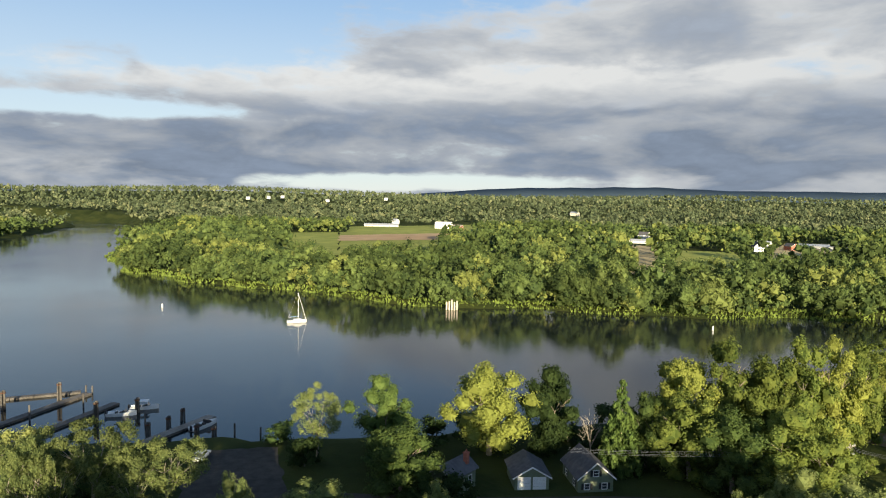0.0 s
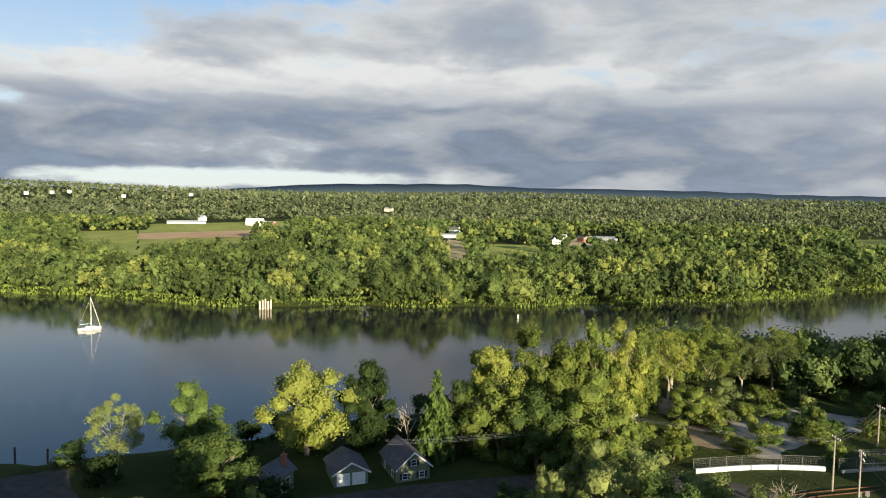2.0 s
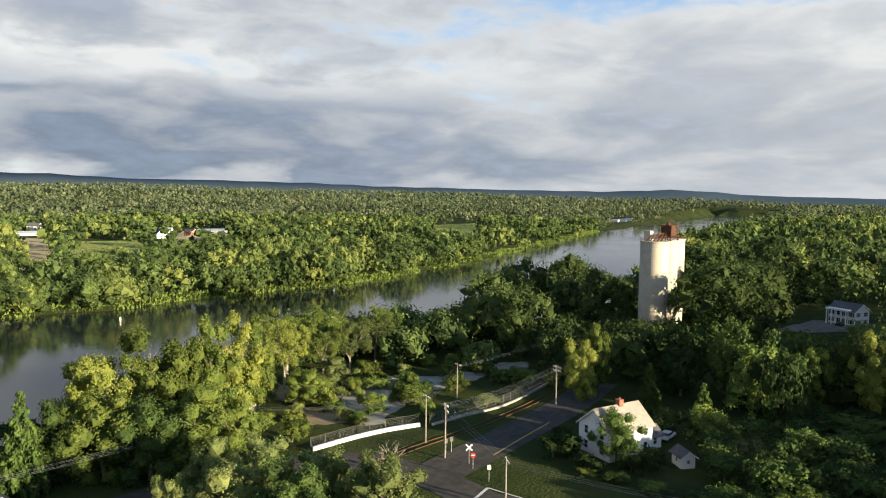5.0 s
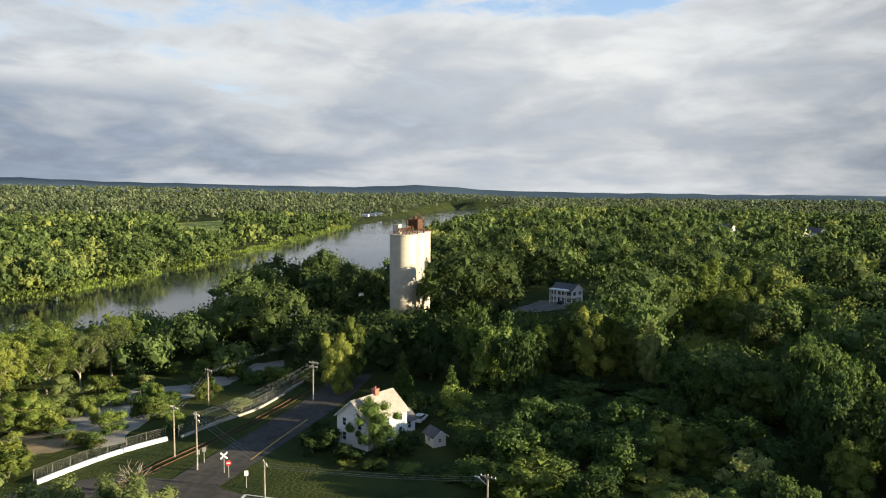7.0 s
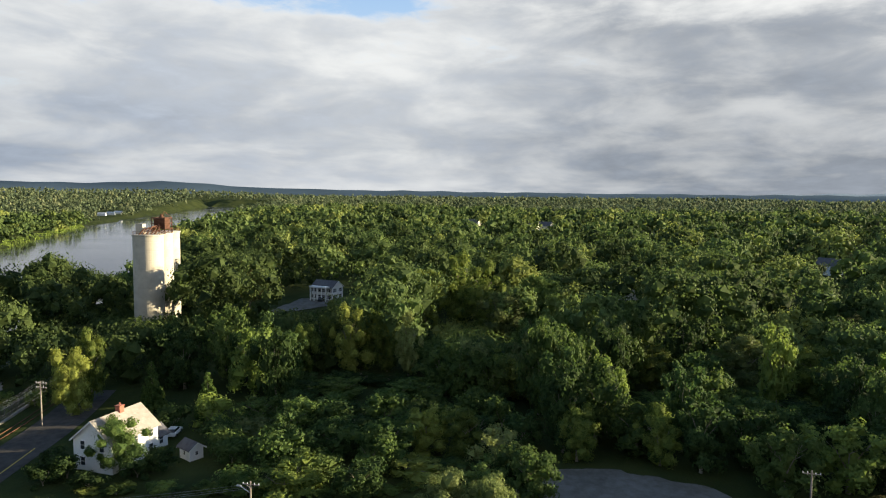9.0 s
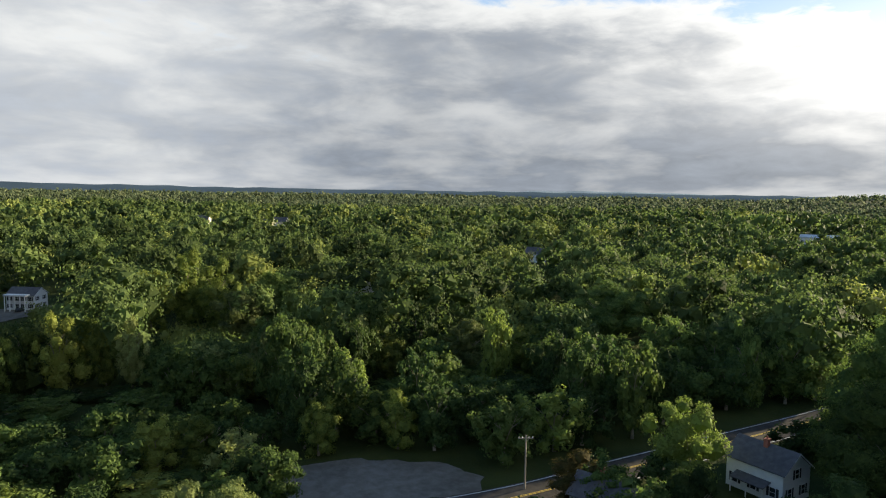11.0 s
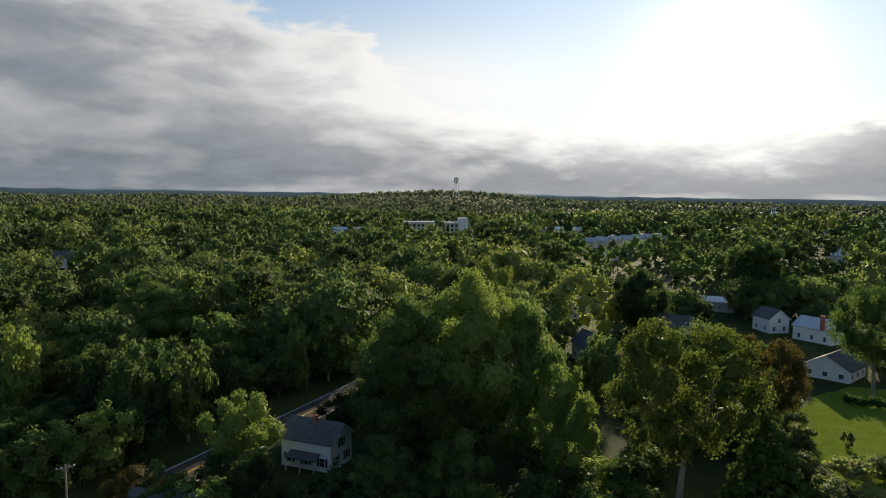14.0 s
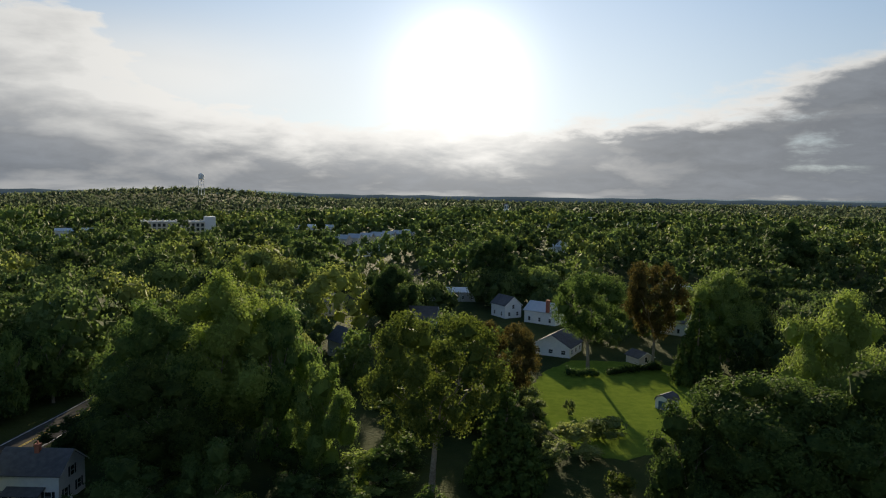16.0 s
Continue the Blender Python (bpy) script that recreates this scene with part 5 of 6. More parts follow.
def factory():
    x, y, a = 391.2, -570.4, -145.6
    h = thing("factory", x, y, gz(x, y) - 4.5, a + 4, "long pale brick factory with rows of windows", "factory")
    L, Hh = 66.0, 15.0
    HOUSES_AT.append((x, y, L))
    bm = bmesh.new()
    box(bm, (-L / 2, -9, -3), (L / 2, 9, Hh))
    part("wall", bm, CREAM, h)
    bm = bmesh.new()
    box(bm, (-L / 2 - 0.3, -9.3, Hh), (L / 2 + 0.3, 9.3, Hh + 0.6))
    part("roof", bm, TIN, h)
    bm = bmesh.new()
    box(bm, (L / 2 - 9, -9.4, -3), (L / 2 + 0.5, 4, Hh + 5))
    part("stair_tower", bm, WHITE, h)
    for r in range(3):
        for k in range(13):
            bm = bmesh.new()
            u = -L / 2 + 3 + k * 4.2
            box(bm, (u, -9.12, 2 + r * 4.3), (u + 2.5, -8.9, 5 + r * 4.3))
            part("window", bm, GLASS, h)
    for k in range(10):
        bm = bmesh.new()
        rod(bm, (-L / 2 + 4 + k * 5.5, -3, Hh + 0.5), (-L / 2 + 4 + k * 5.5, -3, Hh + 2.4), 0.7, 0.7, 8)
        part("vent", bm, STEEL, h)


factory()


def belfry():
    x, y, a = 139.4, -994.0, -172.0
    h = thing("belfry", x, y, gz(x, y), a, "white wooden church belfry above the trees", "belfry")
    HOUSES_AT.append((x, y, 8.0))
    bm = bmesh.new()
    box(bm, (-3.4, -3.4, -2), (3.4, 3.4, 17))
    part("tower", bm, WHITE, h)
    bm = bmesh.new()
    box(bm, (-3.9, -3.9, 17), (3.9, 3.9, 17.8), 0.1)
    box(bm, (-2.9, -2.9, 17.8), (2.9, 2.9, 24))
    box(bm, (-3.4, -3.4, 24), (3.4, 3.4, 24.8), 0.1)
    part("lantern", bm, WHITE, h)
    for u in (-1.2, 1.2):
        bm = bmesh.new()
        box(bm, (u - 0.6, -2.98, 19), (u + 0.6, -2.88, 23))
        part("louvre", bm, GLASS, h)
    bm = bmesh.new()
    rod(bm, (0, 0, 24.8), (0, 0, 27.5), 2.8, 0.3, 8)
    part("roof", bm, SHINGLE, h)


belfry()
# the row of houses up the street, and the flat roofs beyond
for k in range(7):
    x, y, a = 204.5, -517.6, -158.4
    gable_house(x - 1.5 * k * 3.6, y - 13.5 * k, a + 62, 8.0, 11.0, 5.0, 8.0, CREAM, TIN, "pale row house along the street", cols=2, side_cols=3)
for spec, w, l in (((22.4, -1075.0, -178.8), 20, 52), ((-50.9, -892.2, -183.3), 22, 60), ((408.3, -463.1, -138.6), 14, 30), ((289.8, -654.3, -156.1), 18, 40)):
    gable_house(*facing(spec, 88), w, l, 5.5, 7.4, WHITE, TIN, "long white shop building with a flat pale roof", rows=(1.2,), cols=3, side_cols=9, name="shop_building", category="building", win=(2.0, 1.8))
for spec in ((161.0, -450.4, -160.3), (159.4, -487.5, -161.9), (35.6, -539.7, -176.2), (36.0, -262.7, -172.2), (64.1, -776.9, -175.3), (158.1, -311.4, -153.1)):
    gable_house(*facing(spec, 35), 7.5, 9.5, 5.0, 8.0, WHITE, SHINGLE, "white village house with a grey roof", cols=2, side_cols=2)
# farms across the river
for spec, rel, w, l, e, r, wall, roof in (
        ((0.5, 1178.4, -0.0), 80, 15, 28, 6.5, 12, WHITE, WHITE), ((24.5, 1163.7, -1.2), 70, 12, 16, 5, 8, BRICK, SHINGLE_TAN),
        ((174.0, 836.6, -11.8), 40, 9, 11, 5, 9, WHITE, WHITE), ((330.2, 718.4, -24.7), 20, 10, 13, 5.5, 10, WHITE, SHINGLE),
        ((366.4, 780.7, -25.1), 75, 9, 14, 5, 8, WHITE, TIN), ((252.2, 834.6, -16.8), 86, 8, 48, 3, 5, WHITE, TIN),
        ((275.7, 938.7, -16.4), 60, 10, 14, 6, 10, WHITE, SHINGLE), ((-109.5, 1211.8, 5.2), 84, 12, 60, 3.5, 6, CREAM, TIN),
        ((-93.0, 1331.4, 4.0), 40, 9, 12, 6, 10, WHITE, TIN), ((432.6, 774.5, -29.2), 84, 12, 52, 3, 5, GREY_WALL, TIN),
        ((375.2, 737.0, -27.0), 40, 9, 12, 5, 8, BRICK, SHINGLE), ((323.0, 1687.8, -10.8), 60, 12, 20, 6, 10, CREAM, TIN)):
    barn = l > 24
    gable_house(*facing(spec, rel), w, l, e, r, wall, roof, "long pale farm building across the river" if barn else "farmhouse across the river", cols=2, side_cols=6 if barn else 3,
                name="barn" if barn else "house", category="barn" if barn else "house")
for a, d, zz in ((15.9, 2150, 4), (14.3, 2200, 4), (13.2, 2250, 4), (4.8, 2200, 2), (9.6, 2100, 0)):
    x, y = -math.sin(radians(a)) * d, math.cos(radians(a)) * d
    gable_house(x, y, a + 75, 7, 10, 4.5, 7.5, WHITE, TIN, "white house on the far hillside", cols=2, side_cols=4, z=gz(x, y) + 8 + zz)
for a, d in ((-61.3, 1420), (-61.9, 1450), (-62.4, 1490)):
    x, y = -math.sin(radians(a)) * d, math.cos(radians(a)) * d
    gable_house(x, y, a + 70, 8, 14, 3.5, 6, WHITE, TIN, "white marina building on the far bank", cols=1, side_cols=2)

# ------------------------------------------------------------------ ground works
GRASS_LAWN = draped("lawn", [(17, -160), (14, -182), (8, -196), (-8, -199), (-22, -197), (-25, -176), (-20, -150), (-13, -130), (-5, -122), (3, -124), (9, -134)], 0.06, GRASS, "bright mown lawn with long tree shadows", "lawn")
draped("lawn", [(40, -116), (37, -115), (35, -98), (39, -98)], 0.06, GRASS, "small strip of mown lawn between trees", "lawn")
# the dark asphalt colour also stands in for shade on the dock yard
draped("yard", [(-44, 122), (-30, 124), (-24, 104), (-40, 101)], 0.05, ASPHALT, "grey paved yard beside the docks", "yard")
draped("yard", [(101, -6), (112, -14), (113, -24), (107, -38), (99, -43), (93.5, -40), (96, -14)], 0.05, GRAVEL, "grey gravel clearing beside the road", "yard")
draped("yard", [(250, 76), (262, 78), (290, 72), (292, 50), (280, 46), (268, 60)], 0.3, GRAVEL, "gravel drive in front of the columned house", "yard")
for k, outline in enumerate(([(87, 103), (92, 100.5), (96, 104), (99, 112), (95, 112), (91, 108)], [(99, 112), (104, 109), (110, 114), (113, 121), (107, 124), (102, 119)],
                             [(113, 121), (119, 116), (123, 119), (121, 126), (115, 128)], [(122, 112), (131, 109), (138, 111), (136, 117), (126, 118)],
                             [(141, 110), (152, 108), (158, 112), (150, 117), (142, 116)])):
    draped("slab", outline, 0.058 + 0.004 * k, OLD_SLAB, "cracked pale concrete slab with weeds", "slab", 1.5)
draped("slab", [(90, 103), (100, 105), (112, 110), (124, 110), (128, 118), (118, 126), (108, 130), (98, 128), (93, 116)], 0.05, OLD_SLAB, "wide worn concrete yard broken by weeds", "slab", 1.5)
draped("track", [(80, 110), (88, 106), (97, 117), (96, 130), (92, 148), (84, 152), (82, 136), (88, 124)], 0.045, SOIL, "bare sandy track on rough ground", "track")


def line_paint(line, width, mat, words):
    ribbon("road_marking", line, width, 0.085, mat, words, "road marking")


def shifted(line, off):
    pts = smooth_line(line, 6.0)
    out = []
    for i, p in enumerate(pts):
        d = (pts[min(i + 1, len(pts) - 1)] - pts[max(i - 1, 0)]).normalized()
        out.append((p.x - d.y * off, p.y + d.x * off))
    return out


for off in (-3.7, 3.7):
    line_paint(shifted(MAIN_ROAD[1:8], off), 0.22, PAINT_W, "white edge line")
for off in (-0.16, 0.16):
    line_paint(shifted(MAIN_ROAD[1:8], off), 0.14, PAINT_Y, "yellow centre line")
line_paint([(76.2, 64.5), (82.5, 66.0)], 0.5, PAINT_W, "white stop line")
line_paint([(82.5, 66.0), (83.6, 58), (85.6, 50)], 0.25, PAINT_W, "white edge line")
line_paint([(94, 74), (104, 75.5), (116, 77)], 0.2, PAINT_Y, "worn yellow line")


def railway():
    h = thing("railway_track", 0, 0, 0, 0, "rusty railway track set in the lane", "railway")
    for off in (1.3, 2.75):
        pts = shifted([(76, 84), (86, 84.5), (104, 84), (130, 86), (165, 93), (205, 101)], off)
        bm = bmesh.new()
        tube(bm, [(*p, gz(*p) + 0.13) for p in pts], 0.08, 6)
        part("rail", bm, RUST, h)


railway()


def parapet():
    """White concrete wall with a chain-link fence behind."""
    for line in ([(72.7, 98.6), (82, 98.0), (89, 96.7), (95.8, 94.3)], [(97.8, 92.9), (108, 92.0), (116.2, 90.6), (126, 91.5), (140, 94)]):
        pts = smooth_line(line, 2.6)
        c = pts[len(pts) // 2]
        h = thing("low_wall", 0, 0, 0, 0, "low white concrete wall with a chain-link fence", "wall")
        for p, q in zip(pts, pts[1:]):
            bm = bmesh.new()
            d = (q - p).normalized()
            s = Vector((-d.y, d.x)) * 0.22
            z0 = gz(p.x, p.y)
            vs = [bm.verts.new((v.x, v.y, z)) for z in (z0 - 0.4, z0 + (0.75 if line[0][0] < 90 else 0.45)) for v in (p + s, p - s, q - s - d * 0.03, q + s - d * 0.03)]
            for f in ((3, 2, 1, 0), (4, 5, 6, 7), (0, 1, 5, 4), (1, 2, 6, 5), (2, 3, 7, 6), (3, 0, 4, 7)):
                bm.faces.new([vs[i] for i in f])
            bmesh.ops.bevel(bm, geom=bm.edges[:], offset=0.03, segments=1, affect="EDGES")
            # the farther stretch is pale concrete, its colour dimmed for the shade there
            part("block", bm, WHITE if line[0][0] < 90 else OLD_SLAB, h)
        fence = thing("fence", 0, 0, 0, 0, "grey chain-link fence on steel posts", "fence")
        wire = bmesh.new()
        for i, p in enumerate(pts):
            d = (pts[min(i + 1, len(pts) - 1)] - pts[max(i - 1, 0)]).normalized()
            o = Vector((-d.y, d.x)) * 0.7
            o = o if (p + o).length > p.length else -o
            a = p + o
            z0 = gz(a.x, a.y)
            bm = bmesh.new()
            rod(bm, (a.x, a.y, z0 - 0.3), (a.x, a.y, z0 + 2.3), 0.045, 0.045, 6)
            part("post", bm, OLD_STEEL, fence)
            if i:
                for k in range(7):
                    zz = 0.35 + k * 0.31
                    rod(wire, (b0.x, b0.y, zb + zz), (a.x, a.y, z0 + zz), 0.012 if k < 6 else 0.03, None, 4)
                for k in range(9):
                    f = b0.lerp(a, k / 9)
                    g = b0.lerp(a, (k + 1) / 9)
                    rod(wire, (f.x, f.y, z0 + 0.2), (g.x, g.y, z0 + 2.2), 0.009, None, 3)
                    rod(wire, (g.x, g.y, z0 + 0.2), (f.x, f.y, z0 + 2.2), 0.009, None, 3)
            b0, zb = a, z0
        part("mesh_wire", wire, OLD_STEEL, fence)


parapet()


# ------------------------------------------------------------------ poles and wires
def pole(x, y, h, turn=0.0, arms=1, transformer=False, lamp=False, arm_w=2.4):
    e = thing("utility_pole", x, y, None, turn, "weathered wooden utility pole with crossarms", "utility pole", "utility poles")
    bm = bmesh.new()
    rod(bm, (0, 0, -1), (0, 0, h), 0.17, 0.11, 10)
    part("shaft", bm, WOOD, e)
    for k in range(arms):
        z = h - 0.5 - 0.9 * k
        bm = bmesh.new()
        box(bm, (-arm_w / 2, -0.22, z - 0.06), (arm_w / 2, -0.10, z + 0.06), 0.01)
        rod(bm, (-0.7, -0.16, z), (0, -0.14, z - 0.6), 0.025, 0.025, 5)
        rod(bm, (0.7, -0.16, z), (0, -0.14, z - 0.6), 0.025, 0.025, 5)
        arm = part("crossarm", bm, WOOD, e)
        for u in (-1.1, -0.5, 0.5, 1.1):
            bm = bmesh.new()
            rod(bm, (u * arm_w / 2.4, -0.16, z + 0.05), (u * arm_w / 2.4, -0.16, z + 0.28), 0.06, 0.04, 8)
            part("insulator", bm, WHITE, arm)
    if transformer:
        bm = bmesh.new()
        rod(bm, (0.1, -0.45, h - 2.6), (0.1, -0.45, h - 1.4), 0.28, 0.28, 12)
        rod(bm, (0.1, -0.45, h - 1.4), (0.1, -0.45, h - 1.25), 0.28, 0.12, 12)
        part("transformer", bm, STEEL, e, "grey can transformer")
    if lamp:
        bm = bmesh.new()
        rod(bm, (0, 0, h - 1.6), (1.6, -0.3, h - 0.9), 0.05, 0.04, 6)
        box(bm, (1.5, -0.5, h - 1.0), (2.2, -0.2, h - 0.82), 0.04)
        part("street_lamp", bm, STEEL, e)
    return e


POLES = [(90.0, 87.1, 9.2, 75, 1, False, False), (87.0, 79.4, 9.9, 60, 2, False, True), (64.6, 105.6, 8.8, 30, 1, True, False),
         (79.5, 60.2, 7.4, 50, 1, False, True), (127.7, 83.2, 9.0, 80, 2, False, False), (115.6, 102.0, 8.2, 75, 1, False, False),
         (93.0, -47.3, 8.6, 75, 1, False, False), (85.0, 28.0, 8.6, 80, 1, False, True)]
for row in POLES:
    pole(*row)


def wires(a, b, offs, sag, za, zb):
    e = thing("power_line", 0, 0, 0, 0, "thin sagging overhead power lines", "power line", "power lines")
    p, q = Vector(a), Vector(b)
    d = (q - p).normalized()
    s = Vector((-d.y, d.x))
    for o, drop in offs:
        bm = bmesh.new()
        line = []
        for k in range(15):
            t = k / 14
            c = p.lerp(q, t) + s * o
            line.append((c.x, c.y, za + (zb - za) * t - drop - sag * 4 * t * (1 - t)))
        tube(bm, line, 0.011, 4)
        part("wire", bm, STEEL, e)


FOUR = [(-1.0, 0.3), (-0.4, 0.3), (0.4, 0.3), (1.0, 0.3), (0.0, 2.0), (0.1, 2.6)]
wires((87, 79.4), (127.7, 83.2), FOUR, 0.9, 9.8, 8.6)
wires((127.7, 83.2), (175, 88), FOUR[:5], 0.8, 8.6, 9.0)
wires((90, 87.1), (115.6, 102), FOUR[:3], 0.7, 9.0, 7.8)
wires((115.6, 102), (165, 104), FOUR[:3], 0.8, 7.8, 8.5)
wires((64.6, 105.6), (90, 87.1), FOUR[:3], 0.7, 8.4, 8.8)
wires((64.6, 105.6), (20, 104), FOUR[:4], 0.8, 8.4, 8.0)
wires((79.5, 60.2), (87, 79.4), FOUR[:3], 0.4, 7.2, 9.4)
wires((79.5, 60.2), (85, 28), FOUR[:3], 0.5, 7.2, 8.4)


# ------------------------------------------------------------------ signs at the crossing
def sign_post(x, y, kind, turn):
    words = {"cross": "white crossbuck railway sign on a post", "stop": "red octagonal stop sign on a post", "small": "small white sign on a post", "box": "grey signal box on a post"}[kind]
    e = thing("road_sign", x, y, None, turn, words, "sign")
    bm = bmesh.new()
    rod(bm, (0, 0, -0.5), (0, 0, 3.2 if kind == "cross" else 2.8), 0.06, 0.06, 8)
    part("post", bm, STEEL, e)
    if kind == "cross":
        for s in (-1, 1):
            bm = bmesh.new()
            box(bm, (-0.75, -0.10, -0.13), (0.75, -0.06, 0.13))
            bmesh.ops.rotate(bm, verts=bm.verts[:], cent=(0, -0.08, 0), matrix=Matrix.Rotation(s * 0.78, 3, "Y"))
            bmesh.ops.translate(bm, verts=bm.verts[:], vec=(0, -0.02 * s, 3.0))
            part("blade", bm, WHITE, e)
    elif kind == "stop":
        bm = bmesh.new()
        rod(bm, (0, -0.10, 2.5), (0, -0.06, 2.5), 0.45, 0.45, 8)
        part("plate", bm, RED, e)
        bm = bmesh.new()
        box(bm, (-0.28, -0.115, 2.42), (0.28, -0.105, 2.58))
        part("lettering", bm, WHITE, e)
    else:
        bm = bmesh.new()
        box(bm, (-0.3, -0.12, 2.0), (0.3, -0.06, 2.8), 0.02)
        part("plate", bm, WHITE if kind == "small" else STEEL, e)


sign_post(87.8, 74.5, "cross", -48)
sign_post(86.6, 72.6, "stop", -48)
sign_post(88.5, 80.6, "box", -46)
sign_post(89.9, 80.5, "box", -46)
sign_post(84.6, 67.5, "small", -46)


# ------------------------------------------------------------------ river things
def sailboat():
    e = thing("sailboat", -59.6, 278.4, WATER, 25, "white sailboat at anchor with bare mast", "sailboat")
    bm = bmesh.new()
    n, L, W = 14, 8.0, 2.4
    rings = []
    for i in range(n + 1):
        t = i / n
        x = -L / 2 + L * t
        w = W / 2 * (1 - t ** 2.6) ** 0.7 * (0.72 + 0.28 * math.sin(min(1, t * 2.2) * math.pi / 2)) + 0.02
        top = 0.95 + 0.25 * t * t
        rings.append([bm.verts.new((x, s * w * k, z)) for s, k, z in ((-1, 1, top), (-1, 0.9, 0.25), (-1, 0.3, -0.4), (1, 0.3, -0.4), (1, 0.9, 0.25), (1, 1, top))])
    for a, b in zip(rings, rings[1:]):
        for k in range(6):
            bm.faces.new((a[k], a[(k + 1) % 6], b[(k + 1) % 6], b[k]))
    bm.faces.new(rings[0])
    bm.faces.new(rings[-1][::-1])
    bmesh.ops.recalc_face_normals(bm, faces=bm.faces[:])
    part("hull", bm, WHITE, e)
    bm = bmesh.new()
    prism(bm, [(-1.2, 0.95), (2.2, 0.95), (1.8, 1.45), (-1.2, 1.55)], -0.8, 0.8)
    part("cabin", bm, WHITE, e)
    bm = bmesh.new()
    rod(bm, (0.6, 0, 1.0), (0.6, 0, 12.4), 0.09, 0.06, 8)
    part("mast", bm, WHITE, e)
    bm = bmesh.new()
    rod(bm, (0.6, 0, 2.4), (-3.3, 0, 2.3), 0.06, 0.05, 6)
    part("boom", bm, WHITE, e)
    bm = bmesh.new()
    rod(bm, (0.4, 0, 2.55), (-3.1, 0, 2.45), 0.2, 0.12, 8)
    part("furled_sail", bm, BLUE, e, "furled sail in a blue cover")
    bm = bmesh.new()
    for p in ((3.8, 0, 1.2), (-3.9, 0, 1.0), (0.6, 1.1, 1.0), (0.6, -1.1, 1.0)):
        rod(bm, p, (0.6, 0, 12.2), 0.015, None, 4)
    rod(bm, (3.7, 0, 1.3), (0.7, 0, 11.6), 0.07, 0.04, 6)
    part("rigging", bm, WHITE, e)


sailboat()
for x, y in ((-128.8, 312.4), (109.8, 274.5), (225.1, 286.5)):
    e = thing("buoy", x, y, WATER, 0, "white marker buoy floating in the river", "buoy", "buoys")
    bm = bmesh.new()
    rod(bm, (0, 0, -0.4), (0, 0, 1.3), 0.35, 0.35, 12)
    rod(bm, (0, 0, 1.3), (0, 0, 1.8), 0.35, 0.1, 12)
    part("float", bm, WHITE, e)


def dock(a, b, width, words, plates=True):
    p, q = Vector(a), Vector(b)
    d = q - p
    e = thing("dock", p.x, p.y, WATER, math.degrees(math.atan2(d.y, d.x)), words, "dock", "docks")
    L = d.length
    n = max(2, int(L / 4.5))
    for k in range(n):
        bm = bmesh.new()
        box(bm, (k * L / n + 0.06, -width / 2, 0.35), ((k + 1) * L / n - 0.06, width / 2, 0.55), 0.03)
        sec = part("deck_section", bm, WOOD if "pale" in words else DECK_SHADED, e)
        bm = bmesh.new()
        for s in (-1, 1):
            box(bm, (k * L / n + 0.06, s * width / 2 - 0.12, 0.02), ((k + 1) * L / n - 0.06, s * width / 2 + 0.12, 0.5), 0.02)
        part("beam", bm, WOOD_DARK, sec)
        bm = bmesh.new()
        rod(bm, (k * L / n + 0.5, 0, 0.0), ((k + 1) * L / n - 0.5, 0, 0.0), 0.4, 0.4, 8)
        part("float", bm, BLACK, sec)


dock((-101, 130), (-90.0, 171.5), 2.2, "long weathered floating dock on dark floats")
dock((-116, 162), (-92.5, 173.0), 1.8, "weathered floating dock joined to another at an angle")
dock((-88, 130), (-79.1, 163.7), 2.0, "weathered floating dock with mooring piles")
dock((-63, 132), (-52.7, 154.8), 2.4, "pale floating dock with rails and a moored boat")


def pile(x, y, h, n=1, r=0.22):
    e = thing("mooring_pile", x, y, WATER, 0, "dark wooden mooring pile in the river", "mooring_post", "mooring piles")
    for k in range(n):
        bm = bmesh.new()
        a = 2 * math.pi * k / max(1, n)
        o = 0.0 if n == 1 else 0.34
        rod(bm, (o * 1.5 * math.cos(a), o * 1.5 * math.sin(a), -3), (o * math.cos(a), o * math.sin(a), h - 0.12 * k), r, r * 0.9, 8)
        part("timber", bm, WOOD_DARK, e)
    if n > 1:
        bm = bmesh.new()
        rod(bm, (0, 0, h - 0.7), (0, 0, h - 0.5), 0.62, 0.62, 10)
        part("band", bm, RUST, e)


for x, y, h, n in ((-93.6, 165.0, 5.0, 3), (-103.3, 158.6, 4.6, 3), (-92.3, 150.7, 3.6, 1), (-77.7, 151.4, 4.6, 3), (-85.5, 160.8, 3.4, 1), (-71.3, 157.9, 3.6, 3),
                   (-59.4, 146.5, 3.0, 3), (-58.5, 152.3, 3.0, 3), (-50.0, 137.5, 4.4, 3), (-46.6, 138.0, 3.8, 3), (-42.5, 138.5, 4.2, 1), (-37.0, 138.0, 3.6, 1),
                   (-61.5, 141.0, 3.4, 3), (-91.0, 172.5, 2.2, 1), (-89.5, 172.8, 2.0, 1), (-66, 150, 2.6, 1)):
    pile(x, y, h, n)


